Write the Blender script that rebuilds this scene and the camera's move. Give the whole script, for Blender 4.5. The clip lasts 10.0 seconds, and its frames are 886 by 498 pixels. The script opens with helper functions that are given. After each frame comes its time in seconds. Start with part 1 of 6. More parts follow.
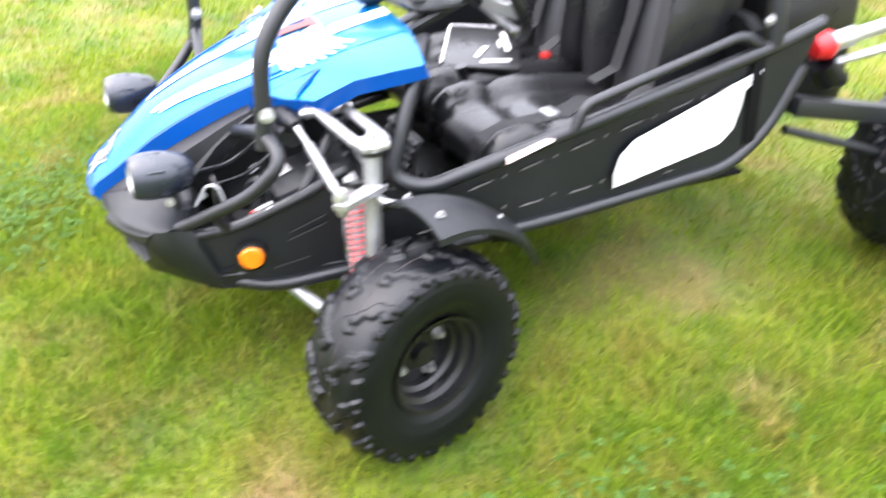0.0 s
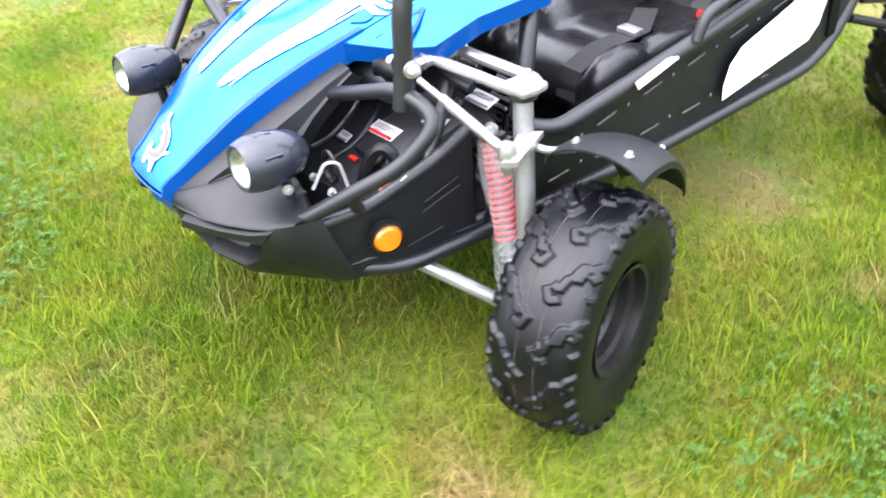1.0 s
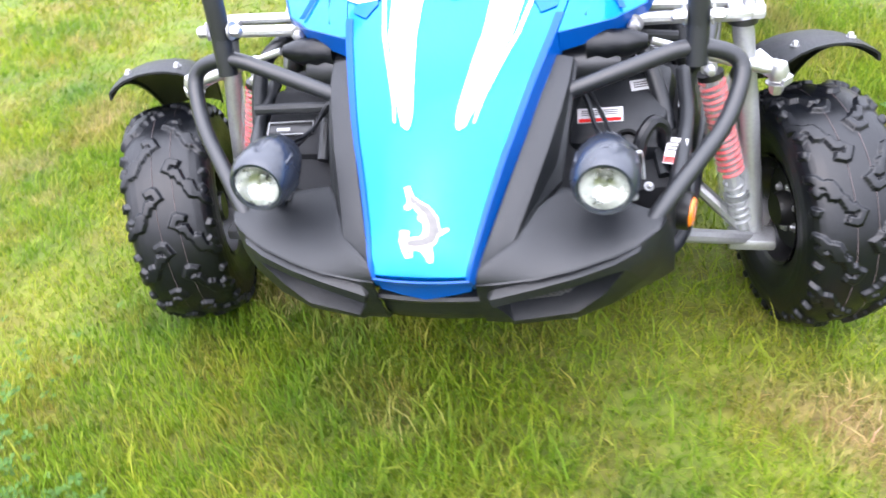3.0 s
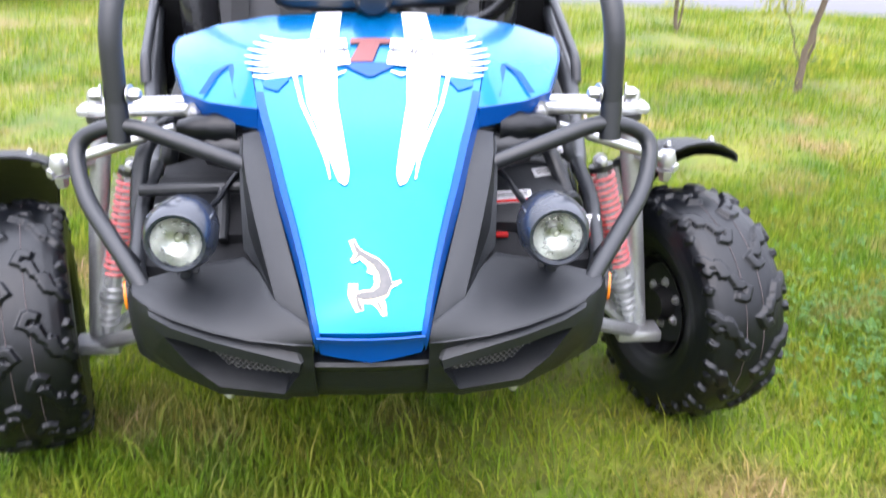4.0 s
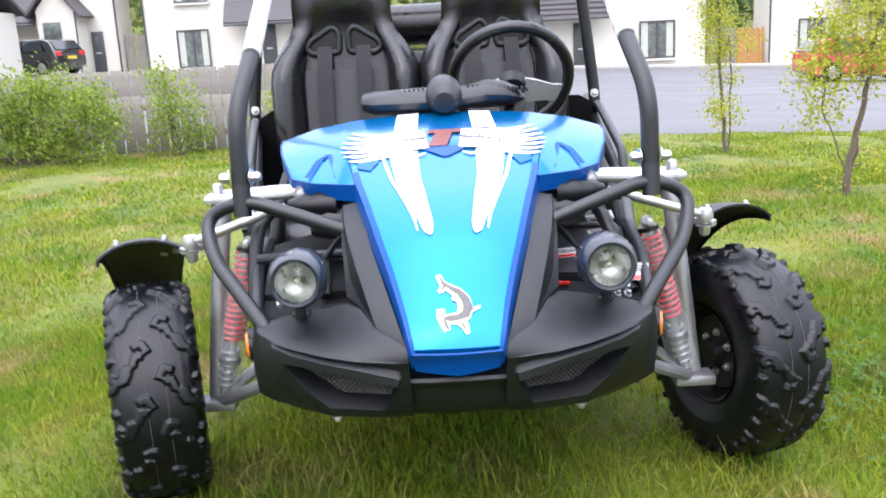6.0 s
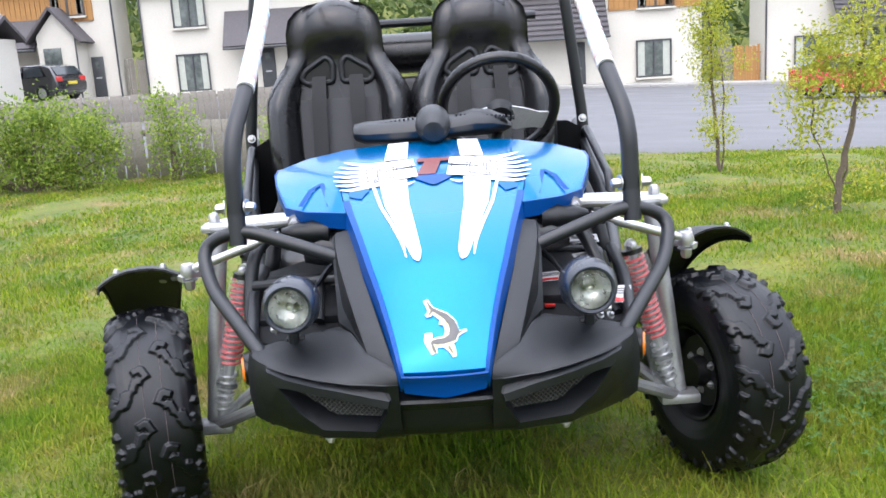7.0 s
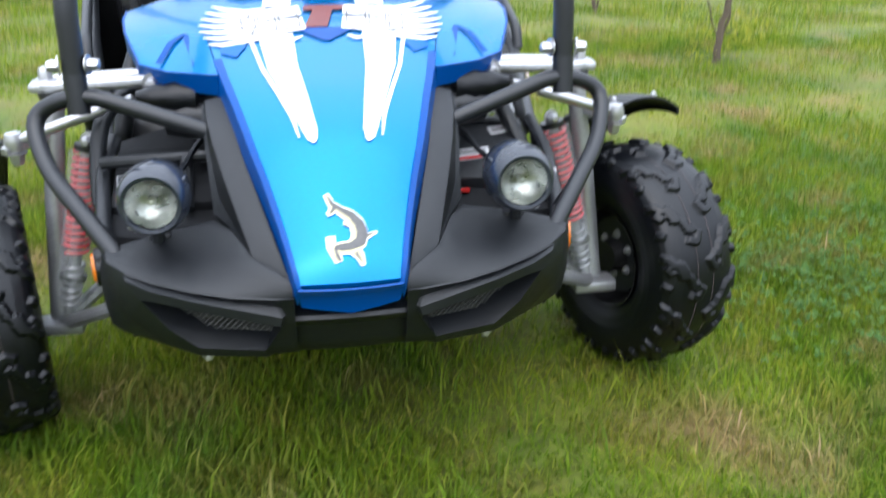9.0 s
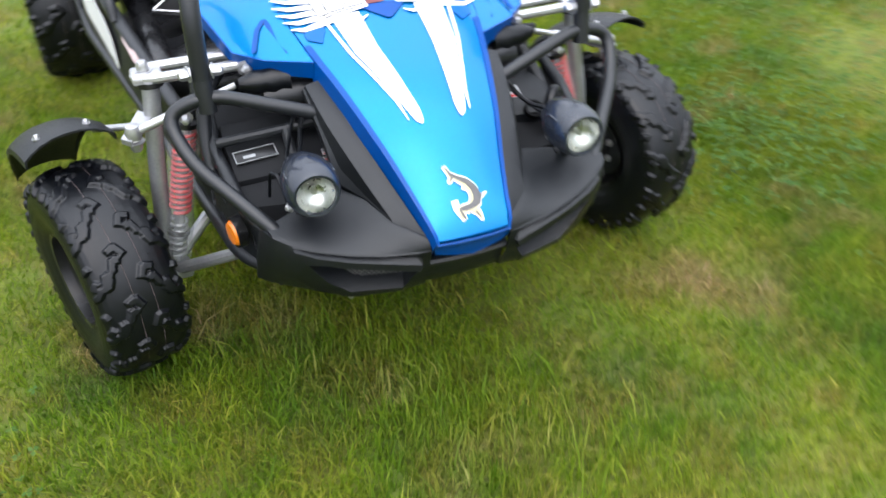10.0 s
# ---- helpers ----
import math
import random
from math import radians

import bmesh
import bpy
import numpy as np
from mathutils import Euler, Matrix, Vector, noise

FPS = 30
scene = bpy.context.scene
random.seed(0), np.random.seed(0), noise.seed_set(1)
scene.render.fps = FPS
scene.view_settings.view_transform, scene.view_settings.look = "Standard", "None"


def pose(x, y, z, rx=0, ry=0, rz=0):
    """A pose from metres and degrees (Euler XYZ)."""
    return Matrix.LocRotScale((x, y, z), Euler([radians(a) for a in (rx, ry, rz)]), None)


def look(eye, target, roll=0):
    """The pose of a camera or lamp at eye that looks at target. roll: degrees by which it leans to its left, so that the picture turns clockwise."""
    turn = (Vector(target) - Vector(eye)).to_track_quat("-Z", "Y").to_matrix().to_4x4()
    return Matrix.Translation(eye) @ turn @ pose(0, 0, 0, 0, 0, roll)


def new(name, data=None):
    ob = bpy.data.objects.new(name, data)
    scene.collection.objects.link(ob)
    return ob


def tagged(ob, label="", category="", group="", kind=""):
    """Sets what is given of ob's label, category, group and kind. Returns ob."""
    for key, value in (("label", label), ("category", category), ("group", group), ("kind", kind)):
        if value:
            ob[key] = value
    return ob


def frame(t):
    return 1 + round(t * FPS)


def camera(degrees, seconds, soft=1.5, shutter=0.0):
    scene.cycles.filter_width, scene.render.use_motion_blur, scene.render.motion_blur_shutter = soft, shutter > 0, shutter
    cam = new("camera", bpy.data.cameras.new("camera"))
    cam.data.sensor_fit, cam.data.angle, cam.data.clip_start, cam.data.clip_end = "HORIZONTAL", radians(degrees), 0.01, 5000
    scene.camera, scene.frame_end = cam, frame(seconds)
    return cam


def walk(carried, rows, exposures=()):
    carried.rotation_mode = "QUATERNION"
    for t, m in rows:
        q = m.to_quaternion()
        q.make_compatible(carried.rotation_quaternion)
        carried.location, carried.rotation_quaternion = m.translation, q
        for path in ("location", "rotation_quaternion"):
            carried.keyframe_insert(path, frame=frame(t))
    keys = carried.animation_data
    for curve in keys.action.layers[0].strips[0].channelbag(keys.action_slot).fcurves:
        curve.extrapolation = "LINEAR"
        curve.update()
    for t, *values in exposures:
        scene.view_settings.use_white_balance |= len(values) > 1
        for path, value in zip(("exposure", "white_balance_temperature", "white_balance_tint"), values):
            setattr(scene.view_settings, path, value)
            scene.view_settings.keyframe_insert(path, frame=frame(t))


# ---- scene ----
cam = camera(52.9, 10.0, soft=1.6, shutter=0.55)
PATH = [
    (0, (1.841, -0.344, 1.254), (0.25, 0.308, 0.233), -1.7),
    (0.2, (1.757, -0.401, 1.27), (0.2, 0.206, 0.171), -3.2),
    (0.5, (1.612, -0.539, 1.214), (0.109, 0.168, 0.1), -5.3),
    (1, (1.384, -0.764, 1.208), (0.062, 0.194, 0.052), -3.8),
    (1.5, (1.145, -1.02, 1.241), (0.037, 0.132, 0.04), -5.5),
    (2, (0.809, -1.147, 1.217), (-0.076, 0.109, -0.064), -8.1),
    (2.5, (0.544, -1.245, 1.184), (-0.104, 0.196, -0.041), -8.0),
    (3.8, (0.022, -1.313, 1.045), (0.046, 0.448, 0.097), -1.2),
    (4, (0.011, -1.344, 0.961), (0.155, 0.494, 0.185), 0.8),
    (4.5, (-0.017, -1.413, 0.81), (0.117, 0.525, 0.339), -0.6),
    (5, (-0.031, -1.498, 0.808), (0.109, 0.422, 0.268), 0.8),
    (5.5, (-0.035, -1.571, 0.846), (0.057, 0.37, 0.374), -1.0),
    (6, (-0.019, -1.608, 0.885), (-0.01, 0.339, 0.425), -3.0),
    (6.2, (-0.014, -1.621, 0.896), (-0.017, 0.336, 0.488), -3.5),
    (7.3, (0.009, -1.662, 0.906), (0.026, 0.291, 0.476), -3.5),
    (7.5, (0.013, -1.655, 0.885), (0.034, 0.272, 0.351), -3.4),
    (8, (0.022, -1.592, 0.847), (0.09, 0.31, 0.232), -5.5),
    (8.5, (0.006, -1.517, 0.819), (0.174, 0.388, 0.232), -5.1),
    (9, (-0.054, -1.391, 0.921), (0.252, 0.422, 0.133), -0.3),
    (9.5, (-0.169, -1.367, 1.181), (0.129, 0.211, -0.01), 0.2),
    (10, (-0.488, -1.478, 1.3), (0.102, 0.019, 0.112), -1.1),
]
EXPOSURES = [(0.0, 1.77, 6450, 17), (2.5, 1.70, 6130, 18), (4.0, 1.33, 6150, 18), (4.5, 1.17, 6150, 18), (6.0, 0.96, 6150, 17), (7.5, 0.62, 6080, 13), (9.0, 0.56, 5950, 10), (10.0, 0.57, 6250, 11)]
walk(cam, [(t, look(eye, target, roll)) for t, eye, target, roll in PATH], EXPOSURES)

# ---- light: a bright overcast day ----
world = bpy.data.worlds.new("overcast_sky")
scene.world = world
world.use_nodes = True
wn = world.node_tree
sky = wn.nodes.new("ShaderNodeTexSky")
sky.sky_type = 'NISHITA'
sky.sun_disc = False
sky.sun_elevation, sky.sun_rotation = radians(55), radians(200)
sky.air_density, sky.dust_density, sky.ozone_density = 1.0, 6.0, 1.0
veil = wn.nodes.new("ShaderNodeMix")
veil.data_type = 'RGBA'
veil.inputs[0].default_value = 0.75
wn.links.new(sky.outputs[0], veil.inputs[6])
veil.inputs[7].default_value = (13.6, 14.2, 15.2, 1)
# an overcast sky is about three times as bright overhead as at the horizon
direction = wn.nodes.new("ShaderNodeTexCoord")
height = wn.nodes.new("ShaderNodeSeparateXYZ")
wn.links.new(direction.outputs["Generated"], height.inputs[0])
cloud = wn.nodes.new("ShaderNodeMapRange")
wn.links.new(height.outputs[2], cloud.inputs[0])
cloud.inputs[3].default_value, cloud.inputs[4].default_value = 0.42, 1.66
overcast = wn.nodes.new("ShaderNodeVectorMath")
overcast.operation = 'SCALE'
wn.links.new(veil.outputs[2], overcast.inputs[0])
wn.links.new(cloud.outputs[0], overcast.inputs["Scale"])
wn.links.new(overcast.outputs[0], wn.nodes["Background"].inputs[0])
wn.nodes["Background"].inputs[1].default_value = 0.14
sun = new("sun", bpy.data.lights.new("sun", 'SUN'))
sun.data.energy, sun.data.angle, sun.data.color = 0.9, radians(90), (1.0, 0.99, 0.98)
sun.rotation_euler = (radians(28), radians(12), radians(-20))


# ---- materials ----
def ramp(nt, fac, stops):
    node = nt.nodes.new("ShaderNodeValToRGB")
    while len(node.color_ramp.elements) < len(stops):
        node.color_ramp.elements.new(0.5)
    for el, (p, c) in zip(node.color_ramp.elements, stops):
        el.position, el.color = p, (*c, 1)
    nt.links.new(fac, node.inputs[0])
    return node.outputs[0]


def noise_of(nt, scale, detail=4, rough=0.55, coords="Object"):
    tc = nt.nodes.new("ShaderNodeTexCoord")
    nz = nt.nodes.new("ShaderNodeTexNoise")
    nz.inputs["Scale"].default_value, nz.inputs["Detail"].default_value = scale, detail
    nz.inputs["Roughness"].default_value = rough
    nt.links.new(tc.outputs[coords], nz.inputs["Vector"])
    return nz.outputs["Fac"]


def surface(name, dark, light, scale=8, fine=120, rough=(0.4, 0.6), metal=0.0, bump=0.0, coat=0.0, spec=0.5, bump_scale=None):
    """A procedural surface: colour varies between two tones at a large and a fine scale, with fine relief."""
    m = bpy.data.materials.new(name)
    m.use_nodes = True
    nt = m.node_tree
    b = nt.nodes["Principled BSDF"]
    big, small = noise_of(nt, scale), noise_of(nt, fine, 3)
    mix = nt.nodes.new("ShaderNodeMath")
    mix.operation = 'MULTIPLY_ADD'
    nt.links.new(small, mix.inputs[0])
    mix.inputs[1].default_value = 0.5
    half = nt.nodes.new("ShaderNodeMath")
    half.operation = 'MULTIPLY'
    nt.links.new(big, half.inputs[0])
    half.inputs[1].default_value = 0.5
    nt.links.new(half.outputs[0], mix.inputs[2])
    nt.links.new(ramp(nt, mix.outputs[0], [(0.3, dark), (0.7, light)]), b.inputs["Base Color"])
    rr = nt.nodes.new("ShaderNodeMapRange")
    nt.links.new(big, rr.inputs[0])
    rr.inputs[1].default_value, rr.inputs[2].default_value = 0.3, 0.7
    rr.inputs[3].default_value, rr.inputs[4].default_value = rough
    nt.links.new(rr.outputs[0], b.inputs["Roughness"])
    b.inputs["Metallic"].default_value = metal
    b.inputs["Specular IOR Level"].default_value = spec
    b.inputs["Coat Weight"].default_value = coat
    b.inputs["Coat Roughness"].default_value = 0.06
    if bump:
        bp = nt.nodes.new("ShaderNodeBump")
        bp.inputs["Strength"].default_value, bp.inputs["Distance"].default_value = bump, 0.002
        nt.links.new(noise_of(nt, bump_scale or fine, 3), bp.inputs["Height"])
        nt.links.new(bp.outputs[0], b.inputs["Normal"])
    return m


def plain_glass(name, color, rough=0.05, alpha=1.0, trans=1.0):
    m = bpy.data.materials.new(name)
    m.use_nodes = True
    b = m.node_tree.nodes["Principled BSDF"]
    b.inputs["Base Color"].default_value = (*color, 1)
    b.inputs["Transmission Weight"].default_value = trans
    b.inputs["Roughness"].default_value, b.inputs["Alpha"].default_value = rough, alpha
    b.inputs["IOR"].default_value = 1.45
    return m


M_PLASTIC = surface("textured_black_plastic", (0.0022, 0.0030, 0.0044), (0.0050, 0.0064, 0.0086), 5, 500, (0.36, 0.48), bump=0.35, bump_scale=900, spec=0.46)
M_FRAME = surface("powder_coated_steel", (0.0062, 0.0072, 0.009), (0.011, 0.0125, 0.0152), 7, 300, (0.33, 0.46), bump=0.1, bump_scale=600, spec=0.5)
M_RUBBER = surface("tyre_rubber", (0.0013, 0.0017, 0.0027), (0.0034, 0.0042, 0.0062), 9, 90, (0.3, 0.42), bump=0.2, bump_scale=350, spec=0.36)
M_BLUE = surface("blue_metallic_paint", (0, 0.138, 0.405), (0.0004, 0.172, 0.46), 3, 2500, (0.22, 0.28), metal=0.62, coat=0.45)
M_BLUE.node_tree.nodes["Principled BSDF"].inputs["Coat IOR"].default_value = 1.5
M_BLUE.node_tree.nodes["Principled BSDF"].inputs["Specular IOR Level"].default_value = 0.1
M_DEEPBLUE = surface("darker_blue", (0, 0.042, 0.215), (0, 0.060, 0.265), 3, 2500, (0.3, 0.4), spec=0.15, coat=0.12)
M_WHITE = surface("white_decal", (0.7176, 0.7176, 0.7268), (0.782, 0.782, 0.782), 6, 200, (0.3, 0.4))
M_RED = surface("red_decal", (0.105, 0.0175, 0.0175), (0.14, 0.0245, 0.021), 8, 200, (0.35, 0.45))
M_CREAM = surface("cream_decal", (0.40, 0.355, 0.20), (0.50, 0.455, 0.30), 20, 200, (0.35, 0.45))
M_GREY = surface("grey_decal", (0.045, 0.045, 0.05), (0.10, 0.095, 0.09), 30, 200, (0.4, 0.5))
M_ZINC = surface("zinc_plated_steel", (0.4, 0.4, 0.41), (0.56, 0.56, 0.57), 14, 180, (0.28, 0.45), metal=0.85)
M_ALU = surface("grey_steel_tube", (0.27, 0.275, 0.28), (0.38, 0.385, 0.39), 14, 180, (0.32, 0.48), metal=0.7)
M_SPRING = surface("red_spring_paint", (0.42, 0.009, 0.014), (0.52, 0.02, 0.022), 20, 200, (0.3, 0.4))
M_VINYL = surface("black_vinyl", (0.0055, 0.0056, 0.0064), (0.0105, 0.0108, 0.0122), 6, 150, (0.2, 0.34), bump=0.3, bump_scale=60, spec=0.5)
# black plastic with the shade of enclosed places put into its colour and low sheen
M_CAVITY = surface("shaded_black_plastic", (0.002, 0.0021, 0.0024), (0.005, 0.0052, 0.0057), 8, 300, (0.45, 0.6), bump=0.2, bump_scale=500, spec=0.08)
M_PANEL = surface("grey_seat_cloth", (0.024, 0.0242, 0.027), (0.038, 0.0385, 0.042), 8, 300, (0.4, 0.55), bump=0.3, bump_scale=500, spec=0.4)
M_SATIN = surface("satin_grey_metal", (0.304, 0.312, 0.32), (0.4, 0.408, 0.416), 10, 150, (0.35, 0.5), metal=0.2)
M_BELT = surface("belt_webbing", (0.006, 0.0064, 0.0075), (0.012, 0.0125, 0.014), 10, 700, (0.7, 0.8), bump=0.4, bump_scale=900)
M_RIM = surface("gloss_black_steel", (0.005, 0.005, 0.0055), (0.009, 0.009, 0.0095), 8, 120, (0.24, 0.36))
M_AMBER = surface("amber_reflector", (0.6375, 0.1445, 0.0051), (0.748, 0.2125, 0.0102), 40, 300, (0.15, 0.25), coat=0.5)
M_TAILRED = surface("red_lens", (0.42, 0.014, 0.014), (0.49, 0.028, 0.021), 30, 200, (0.12, 0.2), coat=0.5)
M_REFLECTOR = surface("lamp_reflector", (0.36, 0.37, 0.36), (0.54, 0.55, 0.53), 90, 260, (0.24, 0.36), metal=1.0, bump=0.5, bump_scale=90)
M_RAILLABEL = surface("faded_pink_label", (0.4, 0.27, 0.26), (0.5, 0.42, 0.41), 30, 200, (0.35, 0.45))
M_MIDBLUE = surface("mid_blue_decal", (0, 0.075, 0.31), (0, 0.10, 0.37), 3, 400, (0.35, 0.42), spec=0.15, coat=0.2)
M_FADED = surface("faded_print", (0.527, 0.425, 0.357), (0.6375, 0.578, 0.51), 30, 200, (0.35, 0.45))
M_LABEL = surface("white_paper_label", (0.42, 0.42, 0.43), (0.52, 0.52, 0.53), 20, 300, (0.45, 0.55))
M_SKYMARK = surface("pale_blue_print", (0.42, 0.55, 0.62), (0.52, 0.64, 0.70), 30, 200, (0.35, 0.45))
M_TRAY = surface("matt_black_tray_plastic", (0.008, 0.0085, 0.0098), (0.014, 0.0148, 0.0165), 6, 400, (0.55, 0.68), bump=0.3, bump_scale=700, spec=0.15)
M_TREADLINE = surface("pale_tread_line", (0.06, 0.045, 0.045), (0.11, 0.085, 0.085), 40, 300, (0.5, 0.6))
M_LENS = plain_glass("lamp_glass", (0.95, 0.97, 0.9), 0.03)
M_LENS.node_tree.nodes["Principled BSDF"].inputs["IOR"].default_value = 1.15
M_SLEEVE = plain_glass("clear_plastic_film", (0.62, 0.65, 0.66), 0.14, 0.17, 0.0)
M_NAVY = surface("dark_blue_black_plastic", (0.0091, 0.0126, 0.021), (0.0154, 0.0196, 0.0294), 8, 300, (0.2, 0.32), coat=0.3)


# ---- mesh tools ----
def part(name, bm, mat, parent=None, label="", smooth=True, sharp=35):
    """Links a bmesh as one mesh object under a thing or a part."""
    bmesh.ops.recalc_face_normals(bm, faces=bm.faces)
    for f in bm.faces:
        f.smooth = smooth
    for e in bm.edges:
        if len(e.link_faces) == 2 and e.calc_face_angle(0) > radians(sharp):
            e.smooth = False
    me = bpy.data.meshes.new(name)
    bm.to_mesh(me)
    bm.free()
    me.materials.append(mat)
    ob = new(name, me)
    ob.parent = parent
    if label:
        ob["label"] = label
    return ob


def thing(name, label, category, at=None, group="", kind=""):
    ob = new(name)
    ob.empty_display_size = 0.1
    if at is not None:
        ob.matrix_world = at
    return tagged(ob, label, category, group, kind)


def V3(p):
    return Vector(p)


def rounded(pts, r=0.04, n=5, closed=False):
    """A polyline whose corners are rounded with radius about r."""
    pts = [V3(p) for p in pts]
    out = []
    rng = range(len(pts)) if closed else range(1, len(pts) - 1)
    if not closed:
        out.append(pts[0])
    for i in rng:
        a, b, c = pts[i - 1], pts[i], pts[(i + 1) % len(pts)]
        d = min(r, (a - b).length * 0.45, (c - b).length * 0.45)
        p, q = b + (a - b).normalized() * d, b + (c - b).normalized() * d
        for k in range(n + 1):
            t = k / n
            out.append(p * (1 - t) ** 2 + b * 2 * t * (1 - t) + q * t ** 2)
    if not closed:
        out.append(pts[-1])
    return out


def add_tube(bm, pts, r, seg=10, caps=True, closed=False):
    """A round tube along a polyline; r may be a list of radii."""
    pts = [V3(p) for p in pts]
    n = len(pts)
    rad = r if isinstance(r, (list, tuple)) else [r] * n
    rings, up = [], None
    for i, p in enumerate(pts):
        if closed:
            d = (pts[(i + 1) % n] - pts[i - 1]).normalized()
        else:
            d = (pts[min(i + 1, n - 1)] - pts[max(i - 1, 0)]).normalized()
        if up is None:
            up = d.orthogonal().normalized()
        up = (up - d * up.dot(d)).normalized()
        side = d.cross(up)
        rings.append([bm.verts.new(p + (up * math.cos(a) + side * math.sin(a)) * rad[i]) for a in [2 * math.pi * k / seg for k in range(seg)]])
    for i in range(n if closed else n - 1):
        a, b = rings[i], rings[(i + 1) % n]
        off = 0
        if closed and i == n - 1:
            off = min(range(seg), key=lambda k: (a[0].co - b[k].co).length)
        for k in range(seg):
            bm.faces.new((a[k], a[(k + 1) % seg], b[(k + 1 + off) % seg], b[(k + off) % seg]))
    if caps and not closed:
        bm.faces.new(rings[0][::-1])
        bm.faces.new(rings[-1])
    return bm


def tube(pts, r, seg=10, corner=0.0, closed=False):
    bm = bmesh.new()
    return add_tube(bm, rounded(pts, corner, 5, closed) if corner else pts, r, seg, closed=closed)


def add_box(bm, c, size, m=None, bevel=0.0):
    mat = (m or Matrix.Identity(4)) @ Matrix.Translation(c) @ Matrix.Diagonal((*size, 1))
    made = bmesh.ops.create_cube(bm, size=1, matrix=mat)
    if bevel:
        edges = list({e for v in made["verts"] for e in v.link_edges})
        bmesh.ops.bevel(bm, geom=edges, offset=bevel, segments=2, affect='EDGES', profile=0.5)
    return bm


def box(c, size, m=None, bevel=0.004):
    return add_box(bmesh.new(), c, size, m, bevel)


def add_lathe(bm, profile, m, seg=32):
    """Turns (radius, along) pairs about the local z axis of m."""
    rings = []
    for r, h in profile:
        if r < 1e-6:
            rings.append([bm.verts.new(m @ Vector((0, 0, h)))])
        else:
            rings.append([bm.verts.new(m @ Vector((r * math.cos(a), r * math.sin(a), h))) for a in [2 * math.pi * k / seg for k in range(seg)]])
    for a, b in zip(rings, rings[1:]):
        for k in range(seg):
            l = (k + 1) % seg
            if len(a) == 1 and len(b) > 1:
                bm.faces.new((a[0], b[l], b[k]))
            elif len(b) == 1 and len(a) > 1:
                bm.faces.new((a[k], a[l], b[0]))
            elif len(a) > 1:
                bm.faces.new((a[k], a[l], b[l], b[k]))
    return bm


def lathe(profile, m, seg=32):
    return add_lathe(bmesh.new(), profile, m, seg)


def aim(p, d):
    """A pose at p whose z axis points along d."""
    return Matrix.Translation(p) @ V3(d).to_track_quat('Z', 'Y').to_matrix().to_4x4()


def add_loft(bm, rows, closed=False, flip=False):
    """A skin over rows of points, all rows of one length."""
    vs = [[bm.verts.new(p) for p in row] for row in rows]
    for a, b in zip(vs, vs[1:]):
        for k in range(len(a) if closed else len(a) - 1):
            l = (k + 1) % len(a)
            bm.faces.new((a[k], a[l], b[l], b[k]))
    return vs


def thicken(bm, t):
    bmesh.ops.recalc_face_normals(bm, faces=bm.faces)
    bmesh.ops.solidify(bm, geom=bm.faces[:], thickness=t)
    return bm


def slab(poly, d):
    """A plate: a polygon pushed along the vector d."""
    bm = bmesh.new()
    a = [bm.verts.new(p) for p in poly]
    b = [bm.verts.new(V3(p) + V3(d)) for p in poly]
    bm.faces.new(a)
    bm.faces.new(b[::-1])
    for i in range(len(a)):
        j = (i + 1) % len(a)
        bm.faces.new((a[i], b[i], b[j], a[j]))
    return bm


def bolt(p, d, r=0.009, h=0.008):
    """A hexagon head with a washer and a domed nut cap."""
    bm = bmesh.new()
    m = aim(p, d)
    add_lathe(bm, [(0, 0), (r * 1.5, 0), (r * 1.5, 0.002), (r, 0.002)], m, 16)
    add_lathe(bm, [(r, 0.002), (r, h), (r * 0.75, h * 1.4), (0, h * 1.6)], m, 6)
    return bm


# ---- ground ----
def lie(x, y):
    """Height of the land: level under the buggy, falling gently to the road and the houses."""
    knots = ((-1e4, 0.018), (3.5, 0.018), (7.0, -0.03), (24.0, -0.45), (45.0, -0.65), (1e4, -0.65))
    for (a, za), (b, zb) in zip(knots, knots[1:]):
        if y <= b:
            h = za + (zb - za) * (y - a) / (b - a)
            break
    tilt = 0.04 * max(0.0, min(1.0, (y - 3) / 4)) if x > 0 else 0.035 * max(0.0, min(1.0, (y - 8) / 15))
    return h - tilt * max(-40, min(40, x))


def sheet(name, xs, ys, mat, lift=0.0, label="", bumpy=0.0):
    bm = bmesh.new()
    add_loft(bm, [[(x, y, lie(x, y) + lift + (bumpy * (noise.noise((x * 1.3, y * 1.3, 0)) - 0.2) if -4 < y < 7 else 0)) for x in xs] for y in ys])
    ob = part(name, bm, mat)
    return tagged(ob, label, name, kind="structure")


def steps(*knots):
    """Values from (start, end, count) stretches, joined."""
    out = []
    for a, b, n in knots:
        out += [a + (b - a) * k / n for k in range(n)]
    return out + [knots[-1][1]]


